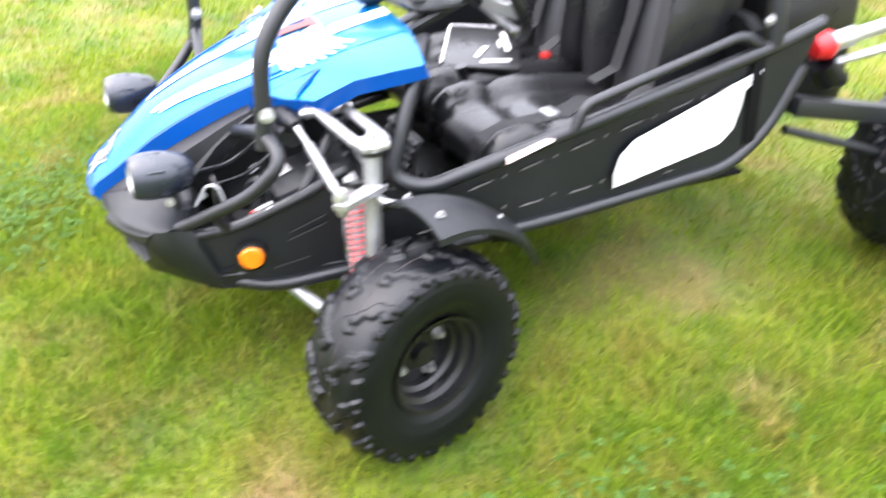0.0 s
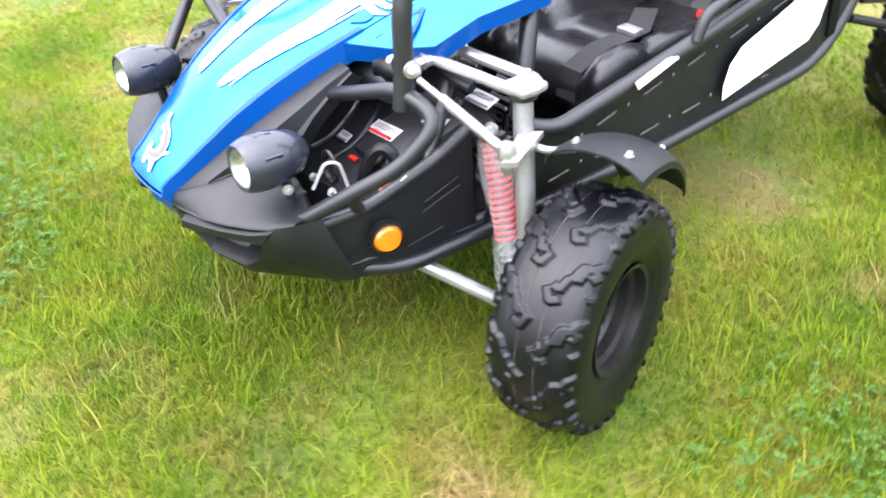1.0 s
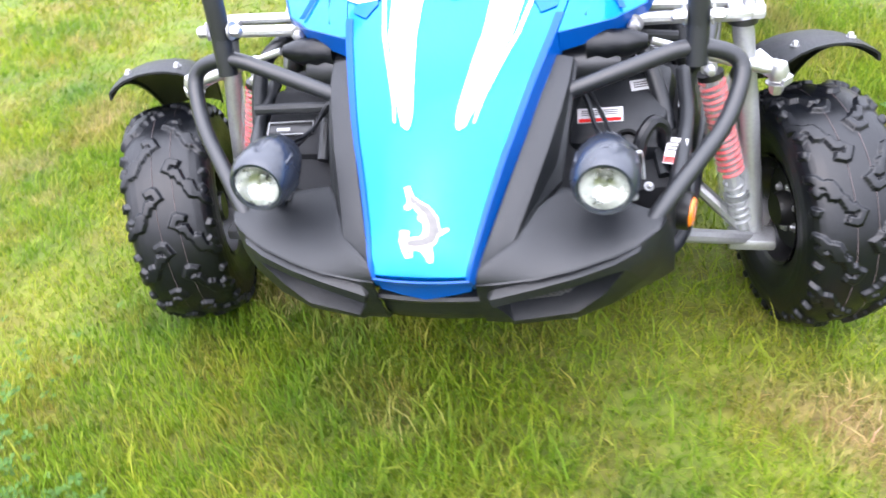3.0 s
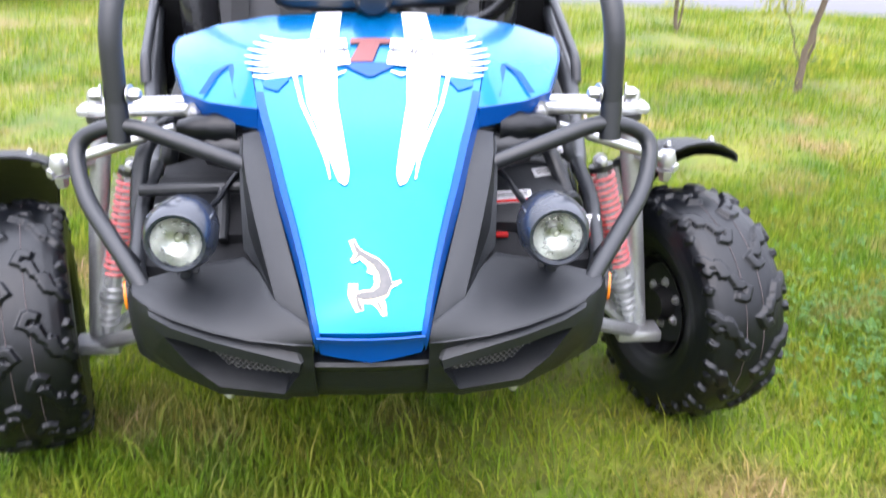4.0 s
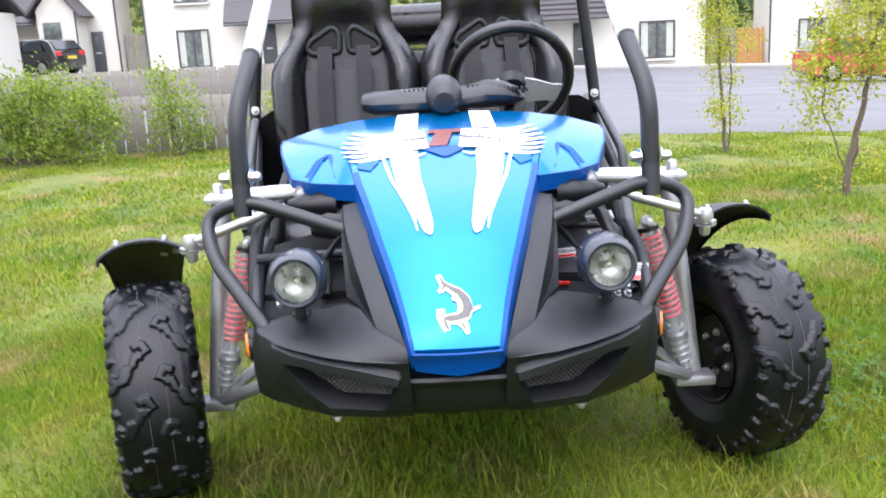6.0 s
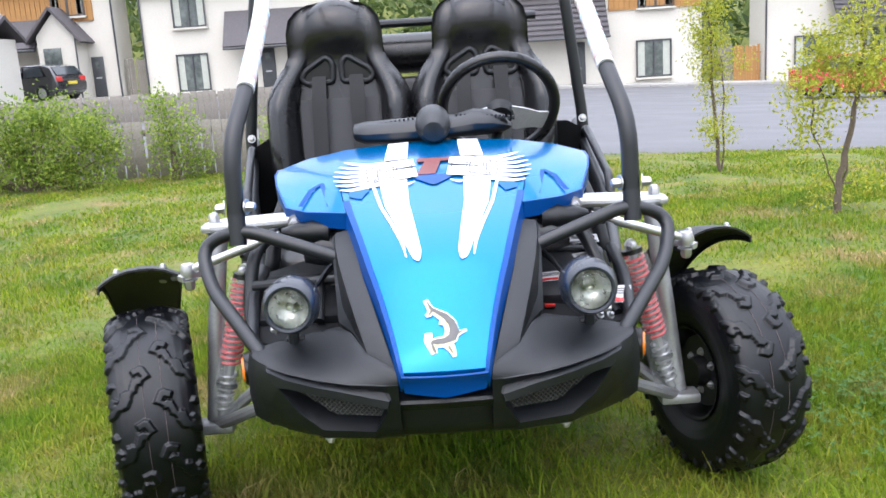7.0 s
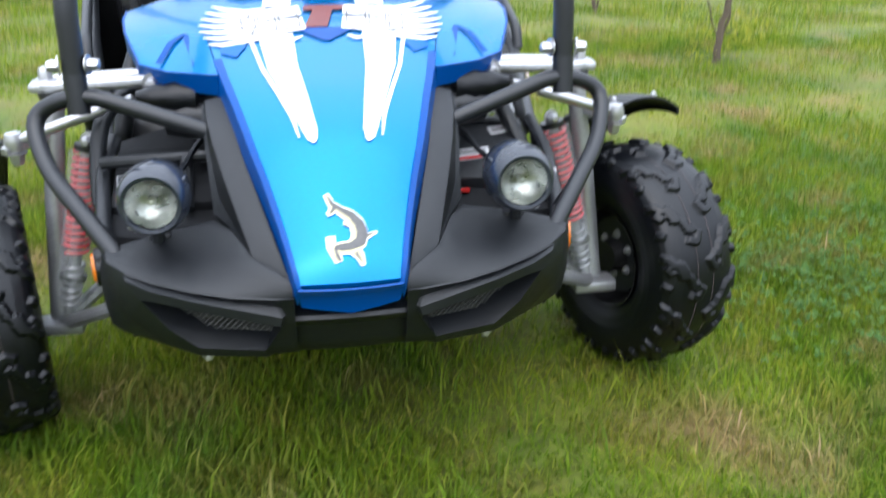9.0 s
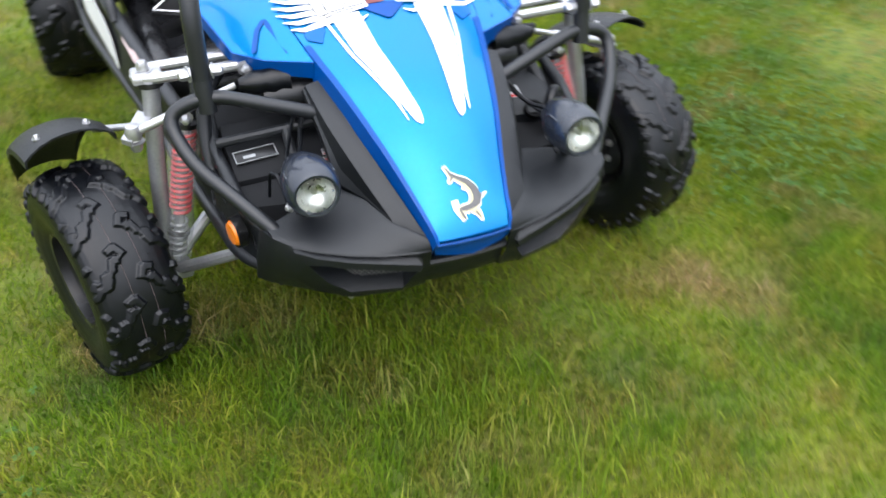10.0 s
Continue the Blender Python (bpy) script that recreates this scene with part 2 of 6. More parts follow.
def grass_material(name, blades):
    m = bpy.data.materials.new(name)
    m.use_nodes = True
    nt = m.node_tree
    b = nt.nodes["Principled BSDF"]
    geo = nt.nodes.new("ShaderNodeNewGeometry")

    def patch(scale, detail, off, shift=(0.0, 0.0)):
        mp = nt.nodes.new("ShaderNodeMapping")
        mp.inputs["Location"].default_value = (off - shift[0], off * 0.7 - shift[1], 0)
        mp.inputs["Scale"].default_value = (1, 1, 0.0)
        nt.links.new(geo.outputs["Position"], mp.inputs[0])
        nz = nt.nodes.new("ShaderNodeTexNoise")
        nz.inputs["Scale"].default_value, nz.inputs["Detail"].default_value = scale, detail
        nt.links.new(mp.outputs[0], nz.inputs["Vector"])
        return nz.outputs["Fac"]

    lush = ramp(nt, patch(2.6, 4, 3.1), [(0.28, (0.072, 0.155, 0.014)), (0.44, (0.128, 0.215, 0.014)), (0.58, (0.178, 0.252, 0.016)), (0.76, (0.228, 0.272, 0.028))])
    dry = ramp(nt, patch(2.9, 5, 11.7, (0.49, -0.09)), [(0.54, (0, 0, 0)), (0.72, (0.8, 0.8, 0.8))])
    mix = nt.nodes.new("ShaderNodeMix")
    mix.data_type = 'RGBA'
    nt.links.new(dry, mix.inputs[0])
    nt.links.new(lush, mix.inputs[6])
    mix.inputs[7].default_value = (0.34, 0.255, 0.125, 1)
    worn = nt.nodes.new("ShaderNodeMix")
    worn.data_type = 'RGBA'
    nt.links.new(ramp(nt, patch(7.5, 5, 21.3), [(0.46, (0, 0, 0)), (0.68, (0.65, 0.65, 0.65))]), worn.inputs[0])
    nt.links.new(mix.outputs[2], worn.inputs[6])
    worn.inputs[7].default_value = (0.205, 0.192, 0.034, 1)
    col = worn.outputs[2]
    if blades:
        var = nt.nodes.new("ShaderNodeMix")
        var.data_type, var.blend_type = 'RGBA', 'MULTIPLY'
        var.inputs[0].default_value = 1.0
        nt.links.new(col, var.inputs[6])
        nt.links.new(ramp(nt, geo.outputs["Random Per Island"], [(0.0, (0.5, 0.62, 0.5)), (0.3, (0.85, 0.92, 0.8)), (0.58, (1.1, 1.08, 1.0)), (0.82, (1.25, 1.14, 1.05)), (0.9, (1.65, 1.3, 2.0)), (1.0, (2.0, 1.5, 2.8))]), var.inputs[7])
        col = var.outputs[2]
        b.inputs["Roughness"].default_value = 0.45
        b.inputs["Specular IOR Level"].default_value = 0.12
        tr = nt.nodes.new("ShaderNodeBsdfTranslucent")
        nt.links.new(col, tr.inputs[0])
        ms = nt.nodes.new("ShaderNodeMixShader")
        ms.inputs[0].default_value = 0.5
        nt.links.new(b.outputs[0], ms.inputs[1])
        nt.links.new(tr.outputs[0], ms.inputs[2])
        nt.links.new(ms.outputs[0], nt.nodes["Material Output"].inputs[0])
    else:
        b.inputs["Roughness"].default_value = 0.9
        dk = nt.nodes.new("ShaderNodeMix")
        dk.data_type, dk.blend_type = 'RGBA', 'MULTIPLY'
        dk.inputs[0].default_value = 1.0
        nt.links.new(col, dk.inputs[6])
        nt.links.new(ramp(nt, noise_of(nt, 60, 5), [(0.3, (0.36, 0.31, 0.26)), (0.7, (0.76, 0.64, 0.57))]), dk.inputs[7])
        col = dk.outputs[2]
    nt.links.new(col, b.inputs["Base Color"])
    return m


M_LAWN, M_BLADE = grass_material("lawn_soil_and_thatch", False), grass_material("grass_blade", True)
M_ROAD = surface("damp_tarmac", (0.062, 0.061, 0.064), (0.10, 0.098, 0.102), 0.6, 40, (0.5, 0.7), bump=0.3, bump_scale=120)
ground = sheet("ground", steps((-400, -40, 4), (-40, -12, 7), (-12, 10, 66), (10, 40, 10), (40, 400, 4)), steps((-60, -4, 6), (-4, 8, 48), (8, 60, 26), (60, 600, 6)), M_LAWN, 0.0, "sloping mown grass lawn with dry patches", 0.03)
road = sheet("road", steps((-60, 60, 40)), [6.75, 7.0] + steps((8.0, 42.0, 34)), M_ROAD, 0.03, "wide grey damp tarmac road beyond the lawn")

for v in road.data.vertices:
    if v.co.y < 6.9:
        v.co.z -= 0.09


def grass_stuff(name, n, xr, yr, h, w, seed, density, label):
    """Blades of three tapering faces each, in one mesh."""
    rng = np.random.default_rng(seed)
    x = rng.uniform(*xr, n * 3)
    y = rng.uniform(*yr, n * 3)
    keep = rng.uniform(0, 1, n * 3) < density(x, y)
    x, y = x[keep][:n], y[keep][:n]
    n = len(x)
    clump = 0.5 + 0.5 * np.sin(x * 5.1 + 1.7 * np.sin(y * 3.3)) * np.sin(y * 4.7 + 1.3 * np.sin(x * 2.9))
    hh = h * (0.45 + 0.75 * rng.uniform(0, 1, n) ** 1.5) * (0.7 + 0.6 * clump)
    ww = w * rng.uniform(0.6, 1.3, n)
    a, lean = rng.uniform(0, 2 * np.pi, n), rng.uniform(0.15, 0.95, n) * hh
    turn = a + rng.uniform(-0.9, 0.9, n) + np.pi / 2
    dx, dy = np.cos(a) * lean, np.sin(a) * lean
    sx, sy = np.cos(turn) * ww / 2, np.sin(turn) * ww / 2
    z = np.array([lie(p, q) for p, q in zip(x, y)]) - 0.012
    co = np.empty((n, 5, 3))
    for i, (t, s) in enumerate(((0, -1), (0, 1), (0.55, -0.8), (0.55, 0.8), (1, 0))):
        bend = t * t
        co[:, i, 0], co[:, i, 1], co[:, i, 2] = x + dx * bend + sx * s, y + dy * bend + sy * s, z + hh * t * (1 - 0.25 * t)
    base = np.arange(n)[:, None] * 5
    loops = np.concatenate([base + [[0, 1, 3, 2]], base + [[2, 3, 4]]], axis=1).astype(np.int32)
    me = bpy.data.meshes.new(name)
    me.vertices.add(n * 5)
    me.vertices.foreach_set("co", co.ravel())
    me.loops.add(n * 7)
    me.loops.foreach_set("vertex_index", loops.ravel())
    me.polygons.add(n * 2)
    starts = (np.arange(n)[:, None] * 7 + [[0, 4]]).ravel().astype(np.int32)
    me.polygons.foreach_set("loop_start", starts)
    me.update(calc_edges=True)
    me.validate()
    me.materials.append(M_BLADE)
    return tagged(new(name, me), label, "grass", kind="stuff")


def near(x, y):
    """1 close to the buggy, falling smoothly to 0 further out."""
    d = np.hypot((x - 0.25) / 2.5, (y - 0.1) / 1.9)
    return np.clip((1.12 - d) / 0.5, 0, 1)


grass_stuff("lawn_grass", 300000, (-2.4, 2.9), (-2.0, 2.2), 0.040, 0.0034, 3, near, "short bright green mown grass blades with dry tips")
grass_stuff("outer_lawn_grass", 190000, (-4.0, 5.0), (-2.4, 3.6), 0.042, 0.0062, 6, lambda x, y: 1.0 - 0.9 * near(x, y), "mown green grass around the buggy")
grass_stuff("far_lawn_grass", 110000, (-7, 11), (3.0, 6.95), 0.04, 0.010, 4, lambda x, y: (np.abs(x - 0.5) < 1.5 + 0.95 * (y + 1.6)), "longer green grass towards the road")
grass_stuff("tall_grass", 15000, (-1.5, 1.6), (-1.3, 1.5), 0.088, 0.0036, 5, lambda x, y: np.where((np.abs(x) < 0.95) & (y > -0.75), 1.0, 0.35), "long unmown grass stalks under the buggy")


def clover_stuff(name, n, seed, label):
    """Three-leaved clover in drifts: each leaflet a small folded face on a low stalk."""
    rng = np.random.default_rng(seed)
    spots = ((1.5, 0.35, 0.5), (1.15, 0.3, 0.3), (1.9, 0.9, 0.6), (-0.85, -0.6, 0.3), (-0.6, -1.1, 0.3))
    cx, cy, cr = np.array(spots)[rng.integers(0, len(spots), n)].T
    x, y = cx + rng.normal(0, 1, n) * cr * 0.6, cy + rng.normal(0, 1, n) * cr * 0.6
    clear = (np.abs(x) > 0.75) | (y < -0.45)
    x, y = x[clear], y[clear]
    verts, faces = [], []
    for px, py in zip(x, y):
        h, turn, size = lie(px, py) + rng.uniform(0.018, 0.042), rng.uniform(0, 2.1), rng.uniform(0.006, 0.011)
        tx, ty = rng.normal(0, 0.25, 2)
        for k in range(3):
            a = turn + 2.094 * k
            d, w = np.array((math.cos(a), math.sin(a))), np.array((-math.sin(a), math.cos(a)))
            flat = [(0.0, 0.0, 0.0), (0.7, 0.55, 0.15), (1.25, 0.0, 0.0), (0.7, -0.55, 0.15)]
            b = len(verts)
            for u, v, up in flat:
                q = (d * u + w * v) * size
                verts.append((px + q[0], py + q[1], h + up * size + q[0] * tx + q[1] * ty))
            faces += [(b, b + 1, b + 2), (b, b + 2, b + 3)]
    me = bpy.data.meshes.new(name)
    me.from_pydata(verts, [], faces)
    me.materials.append(M_CLOVER)
    return tagged(new(name, me), label, "clover", kind="stuff")




# ---- the buggy ----
buggy = thing("buggy", "two-seat off-road buggy with blue bonnet and black tubular frame on grass", "buggy")


def both(p, s):
    """A point of one side, or its match on the other: the chassis stands a little askew behind the dash."""
    return (p[0] * s - (0.11 * max(0.0, p[1] - 0.3) if s < 0 else 0.0), p[1], p[2])


# bonnet: profile from the nose tip backwards (y, z of the crest, half width)
BONNET = [(-0.376, 0.424, 0.063), (-0.386, 0.446, 0.066), (-0.378, 0.466, 0.070), (-0.352, 0.492, 0.077), (-0.30, 0.538, 0.093), (-0.234, 0.588, 0.114), (-0.14, 0.630, 0.138), (-0.05, 0.657, 0.160), (0.05, 0.688, 0.179), (0.15, 0.714, 0.190), (0.27, 0.735, 0.195)]
ARC = [-0.0163]
for (y0, z0, _), (y1, z1, _) in zip(BONNET, BONNET[1:]):
    ARC.append(ARC[-1] + math.hypot(y1 - y0, z1 - z0))


def crest(s):
    """(y, z, half width) of the bonnet at s metres along its crest from the tip, smoothly."""
    s = max(ARC[0], min(ARC[-1], s))
    i = max(k for k in range(len(ARC) - 1) if ARC[k] <= s + 1e-9)
    t = (s - ARC[i]) / (ARC[i + 1] - ARC[i])
    out = []
    for c in range(3):
        p1, p2 = BONNET[i][c], BONNET[i + 1][c]
        d = ARC[i + 1] - ARC[i]
        m1 = (BONNET[i + 1][c] - BONNET[max(i - 1, 0)][c]) / (ARC[i + 1] - ARC[max(i - 1, 0)]) * d
        j = min(i + 2, len(ARC) - 1)
        m2 = (BONNET[j][c] - BONNET[i][c]) / (ARC[j] - ARC[i]) * d
        out.append((2 * t ** 3 - 3 * t * t + 1) * p1 + (t ** 3 - 2 * t * t + t) * m1 + (3 * t * t - 2 * t ** 3) * p2 + (t ** 3 - t * t) * m2)
    return out


def skirt(y):
    """Height of the bonnet's side skirt."""
    return float(np.interp(y, (-0.386, -0.352, -0.30, -0.2, 0.1), (0.018, 0.024, 0.031, 0.038, 0.040)))


def on_bonnet(x, s, lift=0.0):
    y, z, w = crest(s)
    y2, z2, _ = crest(min(s + 0.01, ARC[-1]))
    y1, z1, _ = crest(max(s - 0.01, ARC[0]))
    ny, nz = -(z2 - z1), (y2 - y1)
    l = math.hypot(ny, nz)
    drop = float(np.interp(y, (-0.386, -0.352, -0.30, -0.234, -0.14, -0.05), (0.004, 0.014, 0.021, 0.024, 0.018, 0.010))) * (abs(x) / w) ** 2
    return Vector((x, y + ny / l * (lift - drop), z + nz / l * (lift - drop)))


bm = bmesh.new()
rows = []
for k in range(31):
    s = ARC[0] + (ARC[-1] - ARC[0]) * k / 30
    y, z, w = crest(s)
    side = skirt(y)
    top = [on_bonnet(w * u, s) for u in (-1, -0.8, -0.5, -0.2, 0, 0.2, 0.5, 0.8, 1)]
    lo = [Vector((w * 1.03 * g, top[0].y + 0.012, top[0].z - side)) for g in (-1, 1)]
    rows.append([lo[0]] + top + [lo[1]])
add_loft(bm, rows)
thicken(bm, 0.003)
bonnet = part("bonnet", bm, M_BLUE, buggy, "glossy blue metallic bonnet with white stripes", sharp=28)
# both sides and the nose lip in a darker blue than the bonnet's top
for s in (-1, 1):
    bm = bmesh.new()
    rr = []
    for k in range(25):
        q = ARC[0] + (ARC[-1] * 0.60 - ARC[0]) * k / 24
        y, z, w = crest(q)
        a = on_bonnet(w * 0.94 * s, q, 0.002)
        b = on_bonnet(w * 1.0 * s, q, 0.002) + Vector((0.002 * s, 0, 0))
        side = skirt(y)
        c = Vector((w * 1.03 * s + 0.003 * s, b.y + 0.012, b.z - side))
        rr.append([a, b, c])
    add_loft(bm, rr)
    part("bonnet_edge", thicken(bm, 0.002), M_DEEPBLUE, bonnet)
bm = bmesh.new()
t0 = [on_bonnet(0.065 * u, ARC[0] + 0.004, 0.002) + Vector((0, 0.006 * abs(u), 0)) for u in (-1, -0.5, 0, 0.5, 1)]
t1, t2 = [[on_bonnet(q * u, ARC[0] + a, 0.0022) + Vector((0, b * abs(u), 0)) for u in (-1, -0.5, 0, 0.5, 1)] for q, a, b in ((0.066, 0.019, 0.0), (0.0655, 0.011, 0.003))]
add_loft(bm, [t1, t2, t0, [Vector((p.x * 0.96, p.y + 0.006, 0.410 - 0.007 * (1 - abs(p.x) / 0.065))) for p in t0], [Vector((p.x * 0.9, p.y + 0.05, 0.402 - 0.005 * (1 - abs(p.x) / 0.065))) for p in t0]])
part("nose_lip", thicken(bm, 0.003), M_DEEPBLUE, bonnet)

# shoulder wings of the bonnet
for s in (-1, 1):
    bm = bmesh.new()
    top_in = [(0.162, -0.05, 0.643), (0.181, 0.05, 0.677), (0.190, 0.15, 0.703), (0.195, 0.27, 0.724)]
    mid = [(0.24, -0.005, 0.640), (0.25, 0.07, 0.675), (0.258, 0.16, 0.700), (0.262, 0.26, 0.714)]
    out = [(0.286, 0.045, 0.643), (0.312, 0.115, 0.680), (0.325, 0.19, 0.690), (0.328, 0.25, 0.694)]
    add_loft(bm, [[both(p, s) for p in r] for r in (top_in, mid, out)])
    wing = part("bonnet_wing", thicken(bm, 0.003), M_BLUE, bonnet)
    # side face of the wing, in a darker blue than its top
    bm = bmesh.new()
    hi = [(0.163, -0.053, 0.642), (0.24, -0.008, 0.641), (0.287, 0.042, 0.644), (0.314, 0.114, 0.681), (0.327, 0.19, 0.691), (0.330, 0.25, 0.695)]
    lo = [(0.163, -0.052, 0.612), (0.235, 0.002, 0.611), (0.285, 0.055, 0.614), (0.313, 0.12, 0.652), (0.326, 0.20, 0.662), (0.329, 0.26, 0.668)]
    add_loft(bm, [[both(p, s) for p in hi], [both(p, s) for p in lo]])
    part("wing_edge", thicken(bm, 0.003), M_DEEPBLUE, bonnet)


def decal(name, strip, mat, lift=0.0022, label=""):
    """A thin film on the bonnet: rows of (s, left x, right x)."""
    bm = bmesh.new()
    rows = []
    for (s0, l0, r0), (s1, l1, r1) in zip(strip, strip[1:]):
        n = max(2, int(abs(s1 - s0) / 0.01))
        for k in range(n + (1 if (s1, l1, r1) == strip[-1] else 0)):
            t = k / n
            s, l, r = s0 + (s1 - s0) * t, l0 + (l1 - l0) * t, r0 + (r1 - r0) * t
            rows.append([on_bonnet(l + (r - l) * u / 4, s, lift) for u in range(5)])
    add_loft(bm, rows)
    return part(name, thicken(bm, 0.0006), mat, bonnet, label)


def film(name, line, widths, mat, lift=0.0026, label=""):
    """A thin film along (x, s) points on the bonnet, with a half width at each."""
    pts = [Vector(p) for p in line]
    bm = bmesh.new()
    rows = []
    n = 5
    for i in range(len(pts) - 1):
        for k in range(n + (i == len(pts) - 2)):
            t = k / n
            p = pts[i].lerp(pts[i + 1], t)
            d = (pts[i + 1] - pts[i]).normalized()
            if t < 0.5 and i > 0:
                d = d.lerp((pts[i] - pts[i - 1]).normalized(), 0.5 - t).normalized()
            if t >= 0.5 and i < len(pts) - 2:
                d = d.lerp((pts[i + 2] - pts[i + 1]).normalized(), t - 0.5).normalized()
            w = widths[i] + (widths[i + 1] - widths[i]) * t
            nrm = Vector((-d.y, d.x)) * w
            rows.append([on_bonnet((p + nrm * u).x, (p + nrm * u).y, lift) for u in (-1, -0.5, 0, 0.5, 1)])
    add_loft(bm, rows)
    return part(name, thicken(bm, 0.0005), mat, bonnet, label)


for s in (-1, 1):
    g = 0.005
    decal("stripe", [(0.215, g + s * 0.035, g + s * 0.038), (0.222, g + s * 0.032, g + s * 0.045), (0.24, g + s * 0.031, g + s * 0.051), (0.40, g + s * 0.050, g + s * 0.094), (0.505, g + s * 0.054, g + s * 0.107)], M_WHITE, label="white racing stripe")
    decal("stripe", [(0.615, g + s * 0.054, g + s * 0.10), (0.74, g + s * 0.052, g + s * 0.096)], M_WHITE, label="white racing stripe")
    decal("pinstripe", [(0.228, g + s * 0.055, g + s * 0.057), (0.27, g + s * 0.060, g + s * 0.066), (0.40, g + s * 0.098, g + s * 0.104), (0.495, g + s * 0.116, g + s * 0.122)], M_WHITE)
    decal("accent", [(0.445, s * 0.134, s * 0.136), (0.46, s * 0.128, s * 0.158), (0.475, s * 0.12, s * 0.16), (0.50, s * 0.128, s * 0.14)], M_MIDBLUE)
    # feathers of the winged emblem
    for k in range(7):
        t = k / 6
        path = [(0.09, 0.50 + 0.016 * k), (0.125, 0.492 + 0.017 * k), (0.155 + 0.012 * math.sin(math.pi * t), 0.487 + 0.021 * k), (0.178 + 0.018 * math.sin(math.pi * t), 0.496 + 0.023 * k)]
        film("feather", [(s * x, q) for x, q in path], [0.008, 0.0075, 0.0055, 0.001], M_WHITE, 0.0026 + 0.0002 * k)
    # outlined block shapes of the emblem
    film("emblem_shape", [(s * 0.03, 0.535), (s * 0.075, 0.53), (s * 0.115, 0.52)], [0.022, 0.026, 0.016], M_WHITE, 0.0042)
    film("emblem_shape", [(s * 0.035, 0.585), (s * 0.08, 0.58), (s * 0.12, 0.567)], [0.017, 0.022, 0.014], M_WHITE, 0.0042)
    film("emblem_outline", [(s * 0.035, 0.556), (s * 0.07, 0.553), (s * 0.098, 0.545)], [0.0012] * 3, M_GREY, 0.005)
    film("emblem_outline", [(s * 0.045, 0.604), (s * 0.08, 0.60), (s * 0.115, 0.588), (s * 0.118, 0.56), (s * 0.06, 0.568)], [0.001] * 5, M_GREY, 0.005)
    film("emblem_outline", [(s * 0.045, 0.515), (s * 0.08, 0.512), (s * 0.112, 0.503), (s * 0.105, 0.54)], [0.001] * 4, M_GREY, 0.005)
    for x0, x1, q0, q1 in ((0.036, 0.066, 0.522, 0.586), (0.072, 0.098, 0.518, 0.58), (0.103, 0.124, 0.512, 0.57)):
        film("letter_outline", [(s * x0, q0), (s * x1, q0 - 0.003), (s * (x1 + 0.006), q1), (s * (x0 + 0.006), q1 + 0.003), (s * x0, q0)], [0.0011] * 5, M_GREY, 0.0054)
    film("emblem_tail", [(s * 0.034, 0.492), (s * 0.05, 0.482), (s * 0.062, 0.488)], [0.001, 0.004, 0.001], M_WHITE, 0.003)
decal("emblem_block", [(0.52, -0.03, 0.006), (0.585, -0.014, 0.018), (0.586, -0.03, 0.036), (0.605, -0.028, 0.038)], M_RED, 0.0038, "dark red block in the emblem")
decal("emblem_shield", [(0.475, -0.002, 0.006), (0.50, -0.028, 0.032), (0.515, -0.04, 0.045), (0.52, -0.03, 0.036)], M_DEEPBLUE, 0.0026)
# dark chevrons on the wings
for s in (-1, 1):
    for line in ([(0.195, -0.012, 0.650), (0.212, 0.06, 0.676), (0.216, 0.075, 0.682)], [(0.216, 0.075, 0.682), (0.235, 0.05, 0.674), (0.252, 0.012, 0.650)]):
        bm = bmesh.new()
        add_loft(bm, [[both((x - 0.004, y, z + 0.001), s), both((x + 0.005, y, z + 0.001), s)] for x, y, z in line])
        part("wing_chevron", thicken(bm, 0.001), M_DEEPBLUE, bonnet)
# fish-shaped sticker: white die-cut edge, cream belly, dark grey back, broad head with two lobes
SPINE = [(-0.023, 0.132), (-0.017, 0.117), (-0.008, 0.108), (0.004, 0.099), (0.013, 0.087), (0.016, 0.073), (0.013, 0.061), (0.003, 0.054), (-0.008, 0.054), (-0.016, 0.054)]
for name, mat, lift, grow, label in (("sticker_outline", M_WHITE, 0.0022, 0.0019, "white die-cut edge of the fish sticker"), ("sticker_belly", M_CREAM, 0.0028, 0.0004, "cream fish belly")):
    film(name, SPINE, [0.002 + grow, 0.003 + grow, 0.0045 + grow, 0.007 + grow, 0.0085 + grow, 0.009 + grow, 0.009 + grow, 0.0075 + grow, 0.007 + grow, 0.005 + grow], mat, lift, label)
    film(name, [(-0.021, 0.071 + grow * 0.4), (-0.0215, 0.058), (-0.016, 0.046), (-0.013, 0.036 - grow * 0.4)], [0.004 + grow, 0.0045 + grow, 0.005 + grow, 0.003 + grow], mat, lift + 0.0001)
    film(name, [(-0.014, 0.112), (-0.019, 0.104), (-0.023 - grow * 0.3, 0.102)], [0.004 + grow, 0.0025 + grow, 0.001 + grow], mat, lift + 0.0002)
    film(name, [(0.015, 0.066), (0.026, 0.069), (0.036 + grow, 0.075)], [0.005 + grow, 0.002 + grow, 0.0006 + grow * 0.7], mat, lift + 0.0003)
    film(name, [(0.006, 0.052), (0.013, 0.042), (0.017, 0.030 - grow * 0.5)], [0.007 + grow, 0.0045 + grow, 0.001 + grow], mat, lift + 0.0004)
    film(name, [(0.004, 0.093), (-0.001, 0.084)], [0.004 + grow, 0.002 + grow], mat, lift + 0.0005)
